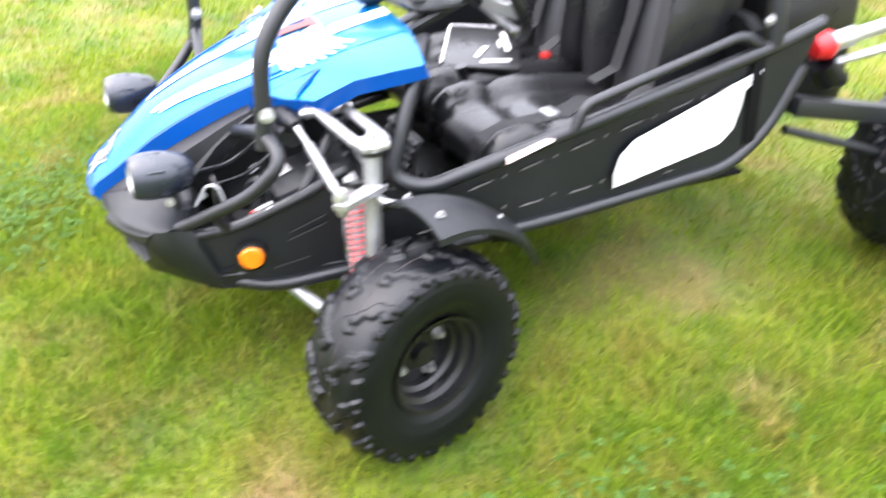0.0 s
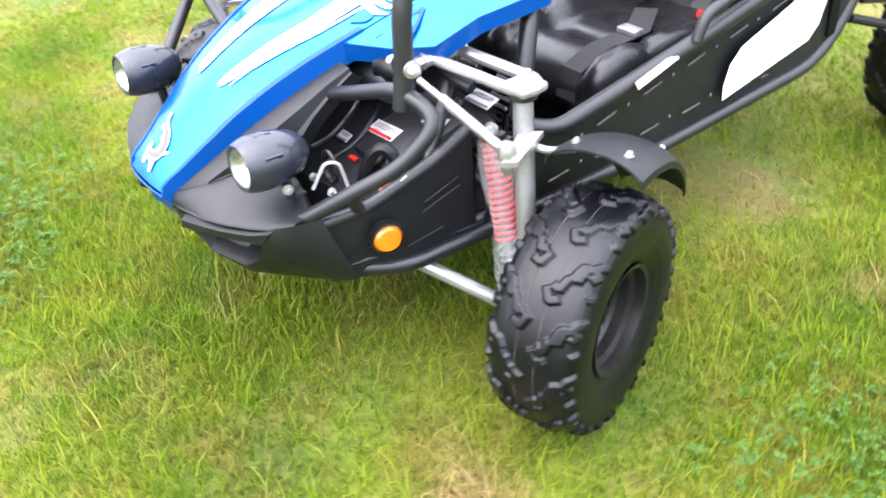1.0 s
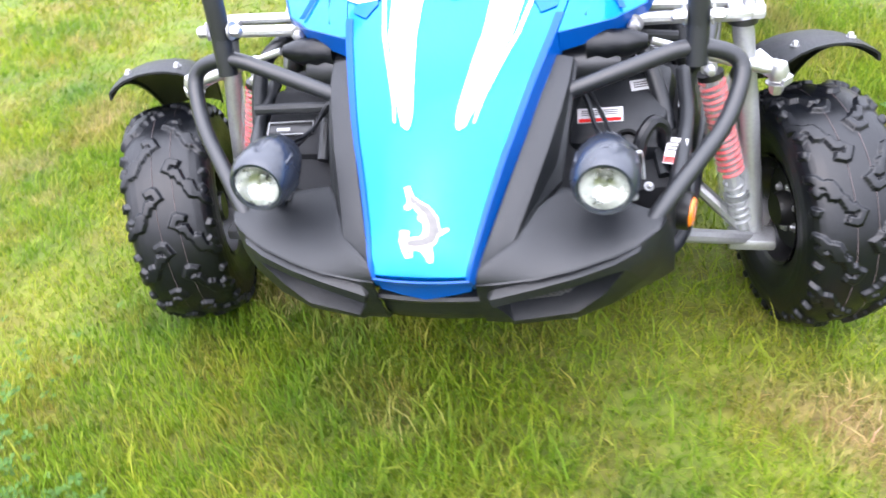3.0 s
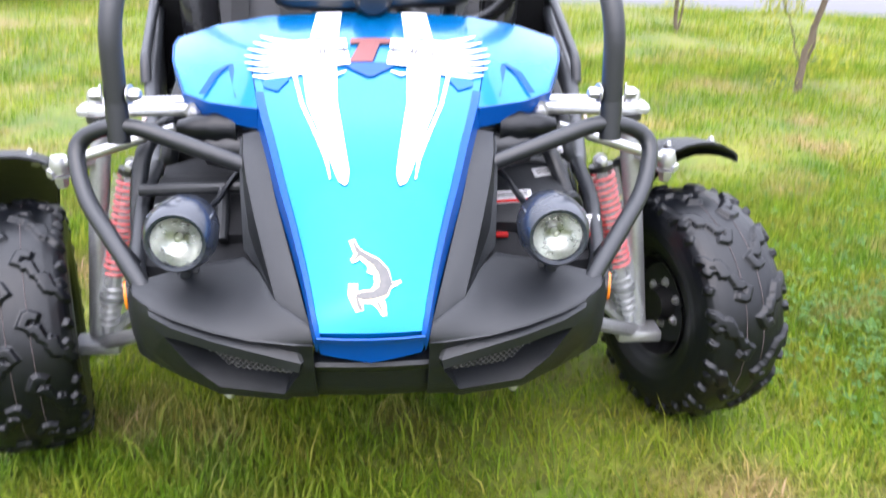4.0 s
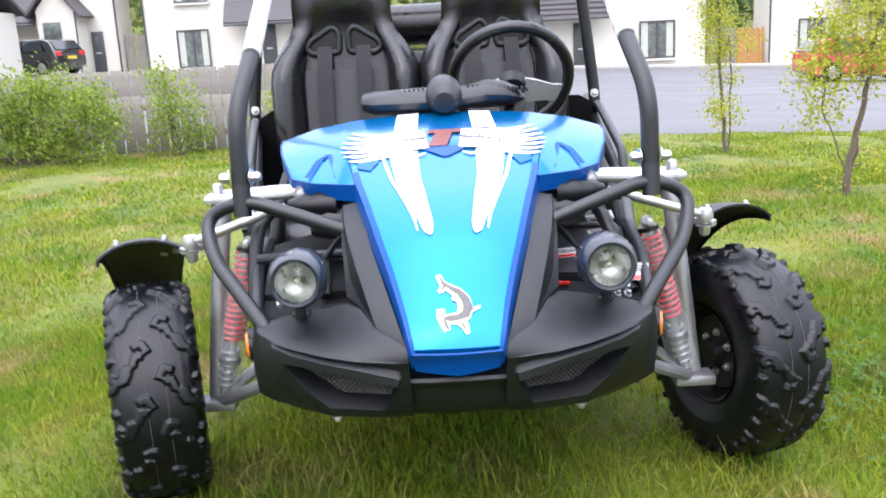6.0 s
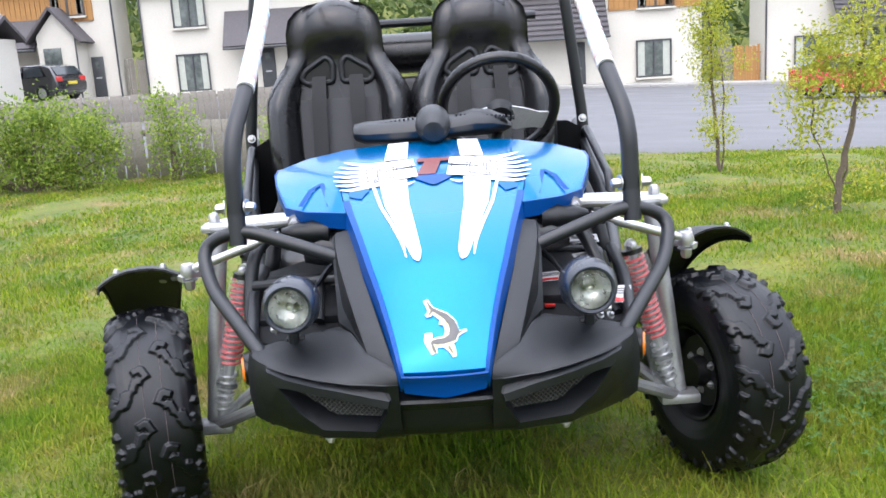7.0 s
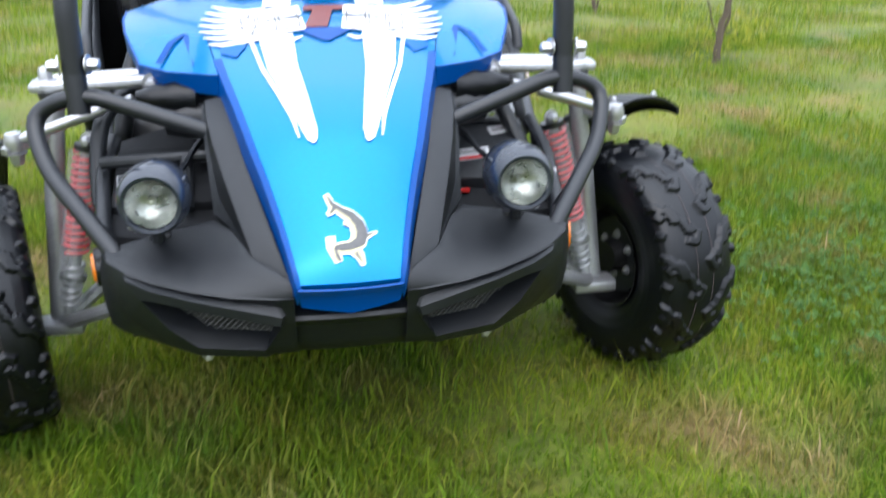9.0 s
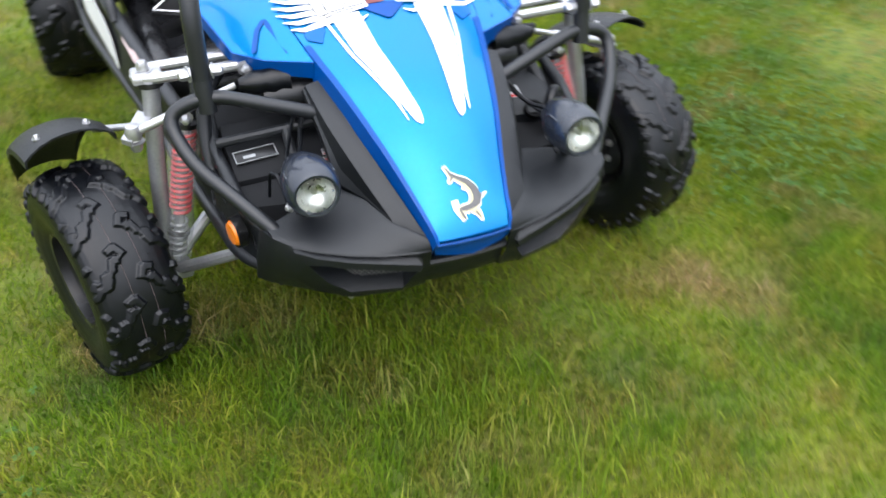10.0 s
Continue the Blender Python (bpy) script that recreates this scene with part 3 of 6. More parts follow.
film("sticker_back", [(-0.021, 0.129), (-0.015, 0.115), (-0.005, 0.107), (0.007, 0.099), (0.016, 0.087), (0.0195, 0.073), (0.0155, 0.061), (0.004, 0.0555), (-0.008, 0.0545), (-0.017, 0.055)], [0.0006, 0.0025, 0.003, 0.0045, 0.006, 0.007, 0.0065, 0.0045, 0.0045, 0.002], M_GREY, 0.0038, "dark grey curved fish back")
film("sticker_fin", [(0.018, 0.067), (0.026, 0.0695), (0.034, 0.074)], [0.002, 0.0012, 0.0003], M_GREY, 0.0039)
film("sticker_fin", [(0.009, 0.046), (0.0145, 0.034)], [0.0018, 0.0004], M_GREY, 0.0039)
film("sticker_fin", [(-0.013, 0.111), (-0.019, 0.1035)], [0.0022, 0.0008], M_GREY, 0.0039)
film("sticker_head", [(-0.017, 0.054), (-0.014, 0.043), (-0.011, 0.037)], [0.0012, 0.002, 0.0016], M_GREY, 0.0039)

# ---- bumper ----
bm = bmesh.new()
add_loft(bm, [[(0.074 * u, y + 0.008 * u * u, z - 0.002 * u * u) for u in (-1, -0.84, -0.8, -0.4, 0, 0.4, 0.8, 0.84, 1)] for y, z in ((-0.30, 0.402), (-0.350, 0.398), (-0.364, 0.394), (-0.367, 0.389), (-0.362, 0.382), (-0.349, 0.372), (-0.340, 0.345), (-0.324, 0.322), (-0.292, 0.306), (-0.22, 0.302))])
bumper = part("bumper", thicken(bm, 0.004), M_PLASTIC, buggy, "textured black plastic front bumper", sharp=30)
for s in (-1, 1):
    # upper strip: undercut below the shelf's crease, brow bar, scoop roof
    upper = [[(0.072, -0.369, 0.424), (0.072, -0.366, 0.410), (0.072, -0.362, 0.398), (0.072, -0.360, 0.388), (0.072, -0.357, 0.378)],
             [(0.086, -0.367, 0.424), (0.087, -0.363, 0.410), (0.086, -0.360, 0.398), (0.088, -0.358, 0.388), (0.090, -0.355, 0.376)],
             [(0.092, -0.366, 0.424), (0.093, -0.357, 0.409), (0.089, -0.366, 0.397), (0.090, -0.366, 0.390), (0.094, -0.325, 0.386)],
             [(0.150, -0.354, 0.426), (0.150, -0.341, 0.417), (0.150, -0.356, 0.409), (0.151, -0.355, 0.400), (0.152, -0.312, 0.397)],
             [(0.200, -0.337, 0.430), (0.200, -0.323, 0.423), (0.201, -0.340, 0.416), (0.201, -0.339, 0.407), (0.200, -0.298, 0.404)],
             [(0.250, -0.314, 0.436), (0.249, -0.302, 0.430), (0.251, -0.319, 0.424), (0.247, -0.319, 0.413), (0.240, -0.284, 0.409)],
             [(0.285, -0.293, 0.442), (0.284, -0.289, 0.438), (0.283, -0.299, 0.432), (0.268, -0.309, 0.413), (0.258, -0.290, 0.410)]]
    # lower strip: scoop floor, lit ledge, face curving under
    lower = [[(0.072, -0.357, 0.378), (0.072, -0.350, 0.360), (0.072, -0.343, 0.345), (0.072, -0.331, 0.326), (0.072, -0.290, 0.304)],
             [(0.090, -0.355, 0.376), (0.101, -0.347, 0.358), (0.109, -0.341, 0.343), (0.108, -0.330, 0.325), (0.100, -0.288, 0.303)],
             [(0.094, -0.322, 0.376), (0.106, -0.318, 0.354), (0.114, -0.341, 0.337), (0.112, -0.331, 0.322), (0.104, -0.287, 0.302)],
             [(0.165, -0.295, 0.374), (0.180, -0.292, 0.351), (0.200, -0.317, 0.336), (0.201, -0.309, 0.320), (0.196, -0.268, 0.300)],
             [(0.215, -0.285, 0.390), (0.222, -0.278, 0.376), (0.238, -0.307, 0.363), (0.252, -0.294, 0.338), (0.258, -0.238, 0.304)],
             [(0.258, -0.290, 0.408), (0.258, -0.294, 0.408), (0.267, -0.310, 0.409), (0.290, -0.280, 0.370), (0.305, -0.210, 0.310)]]
    corner = [[(0.285, -0.293, 0.442), (0.283, -0.299, 0.430), (0.267, -0.310, 0.409), (0.290, -0.280, 0.370), (0.305, -0.210, 0.310)],
              [(0.299, -0.284, 0.446), (0.299, -0.287, 0.433), (0.297, -0.287, 0.409), (0.306, -0.262, 0.370), (0.315, -0.203, 0.311)],
              [(0.311, -0.270, 0.449), (0.313, -0.266, 0.434), (0.317, -0.257, 0.409), (0.320, -0.238, 0.370), (0.324, -0.196, 0.313)],
              [(0.321, -0.246, 0.451), (0.325, -0.240, 0.436), (0.331, -0.228, 0.408), (0.335, -0.211, 0.367), (0.336, -0.186, 0.316)],
              [(0.322, -0.226, 0.450), (0.326, -0.222, 0.436), (0.331, -0.214, 0.408), (0.335, -0.200, 0.367), (0.336, -0.180, 0.316)]]
    for strip in (upper, lower, corner):
        bm = bmesh.new()
        add_loft(bm, [[both(p, s) for p in c] for c in strip])
        part("bumper_face", thicken(bm, 0.003), M_PLASTIC, bumper, sharp=32)
    # shoulder above the scoop: a shelf from the bonnet to the outer corner
    bm = bmesh.new()
    front = [(0.311, -0.270, 0.449), (0.285, -0.293, 0.442), (0.250, -0.314, 0.436), (0.200, -0.337, 0.430), (0.150, -0.354, 0.426), (0.098, -0.365, 0.424), (0.072, -0.369, 0.424)]
    rear = [(0.318, -0.240, 0.455), (0.272, -0.222, 0.462), (0.222, -0.206, 0.468), (0.175, -0.203, 0.475), (0.147, -0.257, 0.4785), (0.122, -0.318, 0.4635), (0.078, -0.358, 0.448)]
    rows = [front]
    for t, bulge in ((0.05, 0.0016), (0.16, 0.003), (0.35, 0.004), (0.65, 0.003), (0.88, 0.001), (0.96, 0.0), (1.0, -0.002)):
        rows.append([tuple(V3(a).lerp(V3(b), t) + Vector((0, -g * bulge, bulge * (1 + g)))) for a, b, g in zip(front, rear, (0, 0, 0, 0, 0.3, 0.9, 0.6))])
    rows.append([tuple(V3(p) + Vector((0, 0.010, -0.03))) for p in rear[:4]] + [tuple(V3(p) + Vector((0, 0, -0.004))) for p in rear[4:]])
    add_loft(bm, [[both(p, s) for p in r] for r in rows])
    part("bumper_shoulder", thicken(bm, 0.003), M_PLASTIC, bumper, sharp=40)
    # cheek beside the bonnet: raised band, sunk facet that tapers to a point, outer flange
    inner = [(0.153, -0.064, 0.613), (0.140, -0.140, 0.578), (0.128, -0.190, 0.552), (0.115, -0.234, 0.527), (0.095, -0.300, 0.486), (0.079, -0.352, 0.452), (0.071, -0.367, 0.438)]
    ridge = [(0.184, -0.062, 0.607), (0.180, -0.105, 0.590), (0.172, -0.145, 0.567), (0.156, -0.205, 0.532), (0.139, -0.262, 0.498), (0.122, -0.318, 0.4675), (0.117, -0.326, 0.452)]
    valley = [(0.186, -0.061, 0.602), (0.183, -0.100, 0.580), (0.177, -0.143, 0.546), (0.167, -0.190, 0.502), (0.145, -0.256, 0.482), (0.122, -0.317, 0.4650), (0.117, -0.325, 0.451)]
    edge = [(0.189, -0.060, 0.600), (0.187, -0.099, 0.577), (0.182, -0.142, 0.542), (0.175, -0.197, 0.480), (0.148, -0.257, 0.4790), (0.122, -0.317, 0.4640), (0.117, -0.324, 0.450)]
    back = [tuple(V3(p) + Vector((-0.002, 0.020, -0.016))) for p in edge[:4]] + [tuple(V3(p) + Vector((0, 0.002, -0.016))) for p in edge[4:]]
    for name, a, b in (("cheek_band", inner, ridge), ("cheek_facet", ridge, valley), ("cheek_flange", valley, edge), ("cheek_return", edge, back)):
        bm = bmesh.new()
        mid = [tuple(V3(p).lerp(V3(q), 0.5) + Vector((0, 0, 0.0015 if name == "cheek_band" else 0))) for p, q in zip(a, b)]
        add_loft(bm, [[both(p, s) for p in r] for r in (a, mid, b)])
        bmesh.ops.remove_doubles(bm, verts=bm.verts[:], dist=0.0004)
        part(name, thicken(bm, 0.003), M_PLASTIC, bumper, sharp=40)
    # perforated grille in the scoop
    bm = bmesh.new()

    def gr(u, z, back=0.0):
        return both((u, float(np.interp(u, (0.10, 0.18, 0.23, 0.262), (-0.326, -0.306, -0.292, -0.289))) + back, z), s)

    def inside(u, z):
        return 0.104 < u < 0.262 and max(0.356, 0.356 + 0.68 * (u - 0.18)) < z < 0.390 + 0.16 * (u - 0.1)
    for i in range(44):
        for j in range(20):
            if (i + j) % 2 == 0:
                u, z = 0.100 + 0.004 * i, 0.346 + 0.004 * j
                for du in (-0.004, 0.004):
                    if inside(u, z) and inside(u + du, z + 0.004):
                        add_tube(bm, [gr(u, z), gr(u + du, z + 0.004)], 0.0009, 3, caps=False)
    part("grille_mesh", bm, M_GREY, bumper, "dark wire diamond mesh grille")
    # sheet closing the scoop, its dark tone standing in for the shade inside
    bm = bmesh.new()
    add_loft(bm, [[gr(u, 0.335, 0.05), gr(u, 0.425, 0.05)] for u in (0.09, 0.15, 0.2, 0.262)])
    part("shaded_scoop_back", thicken(bm, 0.003), M_CAVITY, bumper)
    part("bumper_screw", bolt(both((0.194, -0.286, 0.309), s), (0, -0.2, -1), 0.006, 0.006), M_ZINC, bumper)

# ---- headlights ----
for s in (-1, 1):
    c = (0.239 * s, -0.301, 0.537)
    m = aim(c, (0, -1, 0.05))
    lamp = part("headlight", lathe([(0, -0.108), (0.020, -0.105), (0.034, -0.09), (0.043, -0.062), (0.046, -0.035), (0.045, -0.012), (0.041, 0.003), (0.037, 0.009), (0.033, 0.008), (0.031, 0.003), (0.031, -0.02), (0, -0.03)], m, 32), M_NAVY, buggy, "round black bullet headlight")
    for k in range(6):
        a = math.pi / 3 * k + 0.5
        part("headlight_rib", box((0.0425 * math.cos(a), 0.0425 * math.sin(a), -0.035), (0.008, 0.008, 0.03), m, 0.002), M_NAVY, lamp)
    part("reflector", lathe([(0.031, 0.002), (0.027, -0.006), (0.019, -0.015), (0.009, -0.021), (0.0, -0.022)], m, 24), M_REFLECTOR, lamp, "silver reflector")
    part("bulb", lathe([(0.005, -0.02), (0.005, -0.010), (0.003, -0.006), (0, -0.005)], m, 12), M_REFLECTOR, lamp)
    part("lens", lathe([(0.0325, 0.004), (0.029, 0.009), (0.016, 0.014), (0, 0.016)], m, 24), M_LENS, lamp, "clear domed glass lens")
    bm = tube([(0.245 * s, -0.24, 0.50), (0.247 * s, -0.235, 0.46)], 0.009, 8)
    add_box(bm, (0.246 * s, -0.222, 0.462), (0.03, 0.02, 0.010), None, 0.003)
    part("lamp_bracket", bm, M_FRAME, lamp)
    part("lamp_bolt", bolt((0.272 * s, -0.25, 0.49), (s, -0.4, 0), 0.006, 0.006), M_ZINC, lamp)

# ---- tubular frame ----
frame_tubes = part("main_frame", tube([(-0.30, -0.20, 0.33), (-0.355, 0.05, 0.33), (-0.36, 0.15, 0.33), (0.36, 0.15, 0.33), (0.355, 0.05, 0.33), (0.30, -0.20, 0.33)], 0.0125, 10, 0.05), M_FRAME, buggy, "black powder-coated steel tube frame")
for s in (-1, 1):
    def fr(name, pts, r, corner=0.05, mat=M_FRAME, label=""):
        return part(name, tube([both(p, s) for p in pts], r, 12, corner), mat, buggy, label)
    fr("bull_bar", [(0.180, -0.098, 0.571), (0.352, -0.075, 0.630), (0.428, -0.06, 0.600), (0.405, -0.12, 0.535), (0.300, -0.249, 0.446), (0.286, -0.252, 0.434)], 0.0125, 0.05, label="bent black tube guarding the headlight")
    fr("pillar_socket", [(0.357, -0.078, 0.60), (0.357, -0.07, 0.655)], 0.016)
    pillar = rounded([both(p, s) for p in ((0.357, -0.07, 0.648), (0.355, -0.064, 0.78), (0.334, 0.015, 0.871), (0.336, 0.30, 1.035), (0.325, 0.80, 1.36), (0.32, 0.98, 1.42))], 0.11, 8)
    part("front_pillar", tube(pillar, 0.0158, 14), M_FRAME, buggy, "upright of the roll cage")
    wrap = [V3(both((0.3345, 0.02, 0.8735), s))] + [p for p in pillar if 0.885 < p.z < 1.30]
    part("pillar_sticker", tube(wrap, 0.0166, 16), M_LABEL, buggy, "white wrapped label on the cage tube")
    for k in range(9):
        q = V3(both((0.3345, 0.02, 0.8735), s)).lerp(V3(both((0.336, 0.30, 1.035), s)), 0.08 + 0.1 * k)
        part("sticker_mark", tube([q, q + Vector((0, 0.012, 0.007))], 0.0176, 12), (M_RAILLABEL, M_FADED, M_SKYMARK)[k % 3], buggy)
    fr("front_strut", [(0.235, 0.12, 0.60), (0.285, 0.06, 0.565), (0.312, 0.01, 0.50), (0.325, -0.02, 0.46)] if s > 0 else [(0.30, 0.10, 0.60), (0.352, 0.04, 0.57), (0.364, 0.01, 0.50), (0.362, -0.02, 0.44)], 0.013)
    fr("rail_strut", [(0.350, -0.186, 0.488), (0.330, -0.158, 0.436)], 0.011, 0)
    fr("side_rail", [(0.20, 0.30, 0.70), (0.30, 0.24, 0.67), (0.338, 0.19, 0.57), (0.350, 0.16, 0.485), (0.385, 0.22, 0.465), (0.43, 0.55, 0.555), (0.45, 1.0, 0.66), (0.452, 1.10, 0.69)], 0.016, 0.05)
    fr("lower_rail", [(0.24, -0.20, 0.322), (0.30, -0.17, 0.312), (0.348, -0.09, 0.304), (0.37, 0.05, 0.315), (0.42, 0.50, 0.352), (0.455, 0.90, 0.40), (0.45, 1.0, 0.47), (0.45, 1.07, 0.60)], 0.014, 0.06)
    fr("grab_rail", [(0.437, 0.52, 0.555), (0.437, 0.54, 0.60), (0.445, 0.90, 0.69), (0.446, 0.95, 0.66)], 0.011, 0.03)
    fr("rear_pillar", [(0.452, 0.98, 0.66), (0.450, 0.98, 0.72), (0.40, 0.96, 1.10), (0.34, 0.98, 1.42)], 0.0165, 0.1)
    hip = [(0.30, 0.45), (0.30, 0.69), (0.33, 0.712), (0.40, 0.71), (0.435, 0.69), (0.455, 0.64), (0.46, 0.45)]
    part("hip_panel", slab([both((x, 0.93 + 0.05 * (0.46 - x), z), s) for x, z in hip], (0, 0.03, 0)), M_CAVITY, buggy, "black rounded panel beside the seat")
    fr("cheek_rail", [(0.308, -0.232, 0.43), (0.335, -0.15, 0.442), (0.352, -0.02, 0.487), (0.345, 0.07, 0.52)], 0.0115, 0.03)
    for d in (-1, 1):
        part("pillar_bolt", bolt((0.357 * s + d * 0.019, -0.068, 0.668), (d, -0.2, 0), 0.0095, 0.012), M_ZINC, buggy, "domed zinc nut")
    part("rear_pillar_bolt", bolt(both((0.448, 0.963, 0.712), s), (0, -1, 0.1), 0.008, 0.007), M_ZINC, buggy)
    # black panels
    cheek = [(0.312, -0.225, 0.426), (0.334, -0.15, 0.439), (0.350, -0.02, 0.484), (0.348, 0.06, 0.512), (0.366, 0.05, 0.318), (0.345, -0.09, 0.305), (0.32, -0.17, 0.304), (0.302, -0.215, 0.308)]
    cp = part("cheek_panel", slab([both(p, s) for p in cheek], (-0.004 * s, 0, 0)), M_PLASTIC, buggy, "black plastic side panel of the nose")
    for a, b in (((0.3545, -0.05, 0.418), (0.3595, 0.02, 0.442)), ((0.3555, -0.055, 0.402), (0.3615, 0.02, 0.426)), ((0.357, -0.09, 0.35), (0.362, -0.02, 0.36))):
        part("pressed_line", tube([both(a, s), both(b, s)], 0.0016, 6), M_FRAME, cp)
    m = aim(both((0.352, -0.128, 0.383), s), (s, -0.25, 0))
    part("side_reflector", lathe([(0.0, 0.014), (0.020, 0.012), (0.025, 0.006), (0.026, 0.0)], m, 24), M_AMBER, cp, "round orange side reflector")
    part("reflector_ring", lathe([(0.026, 0.008), (0.029, 0.007), (0.030, -0.01)], m, 24), M_RIM, cp)
    panel = [(0.352, 0.13, 0.47), (0.375, 0.20, 0.462), (0.39, 0.26, 0.472), (0.43, 0.55, 0.552), (0.449, 1.0, 0.655), (0.451, 1.10, 0.685), (0.453, 1.02, 0.50), (0.455, 0.90, 0.405), (0.42, 0.50, 0.357), (0.37, 0.06, 0.32)]
    sp = part("side_panel", slab([both(p, s) for p in panel], (-0.004 * s, 0, 0)), M_PLASTIC, buggy, "black side panel with slots and a white plate")
    white = [(0.62, 0.404), (0.618, 0.435), (0.63, 0.475), (0.66, 0.505), (0.86, 0.578), (0.88, 0.588), (0.955, 0.612), (0.955, 0.590), (0.918, 0.572), (0.912, 0.53), (0.90, 0.486), (0.872, 0.458)]
    part("number_plate_panel", slab([both((0.4275 + 0.045 * (y - 0.5) + 0.006, y, z), s) for y, z in white], (0.002 * s, 0, 0)), M_WHITE, sp, "blank white plastic panel")
    for row in (0, 1):
        for k in range(7):
            y = 0.22 + 0.11 * k
            f = (y - 0.2) / 0.8
            z = 0.466 + 0.185 * f - 0.04 if row == 0 else 0.335 + 0.07 * f + 0.04
            if row == 1 and 0.58 < y < 0.9:
                z -= 0.012
            lean = 13 if row == 0 else 5
            skew = -0.11 * max(0.0, y - 0.3) if s < 0 else 0.0
            o = part("panel_slot", box((0, 0, 0), (0.004, 0.05, 0.0035), bevel=0.001), M_GREY, sp)
            o.matrix_world = pose((0.392 + 0.062 * f + 0.002) * s + skew, y, z, lean, 0, 6 if s < 0 else 0)
            o = part("rivet", lathe([(0, 0.002), (0.003, 0.0015), (0.004, 0)], aim((0, 0, 0), (s, 0, 0)), 8), M_GREY, sp)
            o.matrix_world = pose((0.396 + 0.062 * f + 0.003) * s + skew - (0.005 if s < 0 else 0), y + 0.05, z + 0.012)
    part("warning_label", slab([both(p, s) for p in ((0.4335, 0.375, 0.506), (0.4375, 0.475, 0.536), (0.428, 0.475, 0.546), (0.424, 0.375, 0.517))], (0.001 * s, 0, 0.001)), M_RAILLABEL, buggy, "faded pale pink warning label")

# floor, bulkhead and front tray
bm = box((0, 0.55, 0.325), (0.74, 0.95, 0.012))
add_box(bm, (0, 0.1, 0.40), (0.60, 0.012, 0.15), None, 0.003)
part("floor_pan", bm, M_CAVITY, buggy)
bm = bmesh.new()
rows = []
for y, side, midz, cen in ((-0.20, 0.34, 0.34, 0.34), (-0.15, 0.36, 0.35, 0.35), (-0.135, 0.432, 0.415, 0.40), (-0.06, 0.458, 0.462, 0.465), (0.03, 0.480, 0.505, 0.515), (0.12, 0.502, 0.54, 0.55)):
    xs = 0.325 + 0.1 * (y + 0.2) * 0.6
    rows.append([(-xs, y, side), (-0.20, y, midz), (0, y - 0.02, cen), (0.20, y, midz), (xs, y, side)])
add_loft(bm, rows)
tray = part("front_tray", thicken(bm, 0.004), M_TRAY, buggy, "moulded black tray under the bonnet")
for s in (-1, 1):
    m = aim((0.235 * s, -0.03, 0.474), (0.1 * s, -0.45, 0.9))
    part("tray_boss", lathe([(0.03, 0.0), (0.03, 0.008), (0.024, 0.011), (0, 0.011)], m, 20), M_PLASTIC, tray)
    if s > 0:
        part("tray_rib", tube([(0.318, -0.12, 0.44), (0.27, 0.10, 0.522)], 0.009, 8), M_PLASTIC, tray)
    spots = [((0.15, -0.068, 0.470), (0.03, 0.018), 28), ((0.30, 0.125, 0.528), (0.06, 0.03), 20)] if s > 0 else [((-0.192, -0.006, 0.5035), (0.026, 0.018), 24), ((-0.160, -0.072, 0.4745), (0.018, 0.013), 24), ((-0.162, -0.086, 0.468), (0.018, 0.008), 24)]
    for c, (w, d), lean in spots:
        m = pose(*c, lean)
        lab = part("tray_label", box((0, 0, 0), (w, d, 0.002), m, 0), M_LABEL, tray, "white warning label with a red bar")
        part("label_bar", box((0, -d * 0.38, 0.0015), (w * 0.9, d * 0.16, 0.001), m, 0), M_TAILRED if s < 0 else M_GREY, lab)
        for k in range(3):
            part("label_text", box((0, d * (0.05 + 0.13 * k), 0.0015), (w * 0.8, d * 0.045, 0.001), m, 0), M_GREY, lab)
    part("cable_loop", tube([(0.268 * s, -0.205, 0.47), (0.274 * s, -0.18, 0.512), (0.283 * s, -0.16, 0.508), (0.288 * s, -0.15, 0.455)], 0.003, 8, 0.03), M_SATIN if s > 0 else M_RUBBER, buggy, "short bent cable behind the headlight")
    part("wire", tube([(0.245 * s, -0.185, 0.53), (0.22 * s, -0.13, 0.52), (0.20 * s, -0.06, 0.55), (0.12 * s, 0.02, 0.58)], 0.004, 6, 0.04), M_RUBBER, buggy)
part("hose_loop", tube([(0.275, -0.115, 0.452), (0.285, -0.10, 0.50), (0.30, -0.085, 0.515), (0.315, -0.075, 0.50), (0.318, -0.07, 0.44)], 0.011, 10, 0.03), M_RUBBER, buggy, "bent black rubber hose")
part("horn_ring", tube([(0.262 + 0.020 * math.cos(a), -0.165, 0.492 + 0.028 * math.sin(a)) for a in [2 * math.pi * k / 20 for k in range(20)]], 0.004, 8, closed=True), M_RIM, buggy, "round grey horn rim")
for x, y, z in ((0.238, -0.185, 0.472), (0.275, -0.175, 0.455), (0.295, -0.165, 0.45)):
    part("bay_bolt", bolt((x, y, z), (0.4, -0.6, 0.7), 0.0048, 0.006), M_ALU, buggy)
part("orange_clip", box((0.20, -0.085, 0.452), (0.02, 0.010, 0.007), bevel=0.002), M_TAILRED, buggy, "small orange plastic clip")
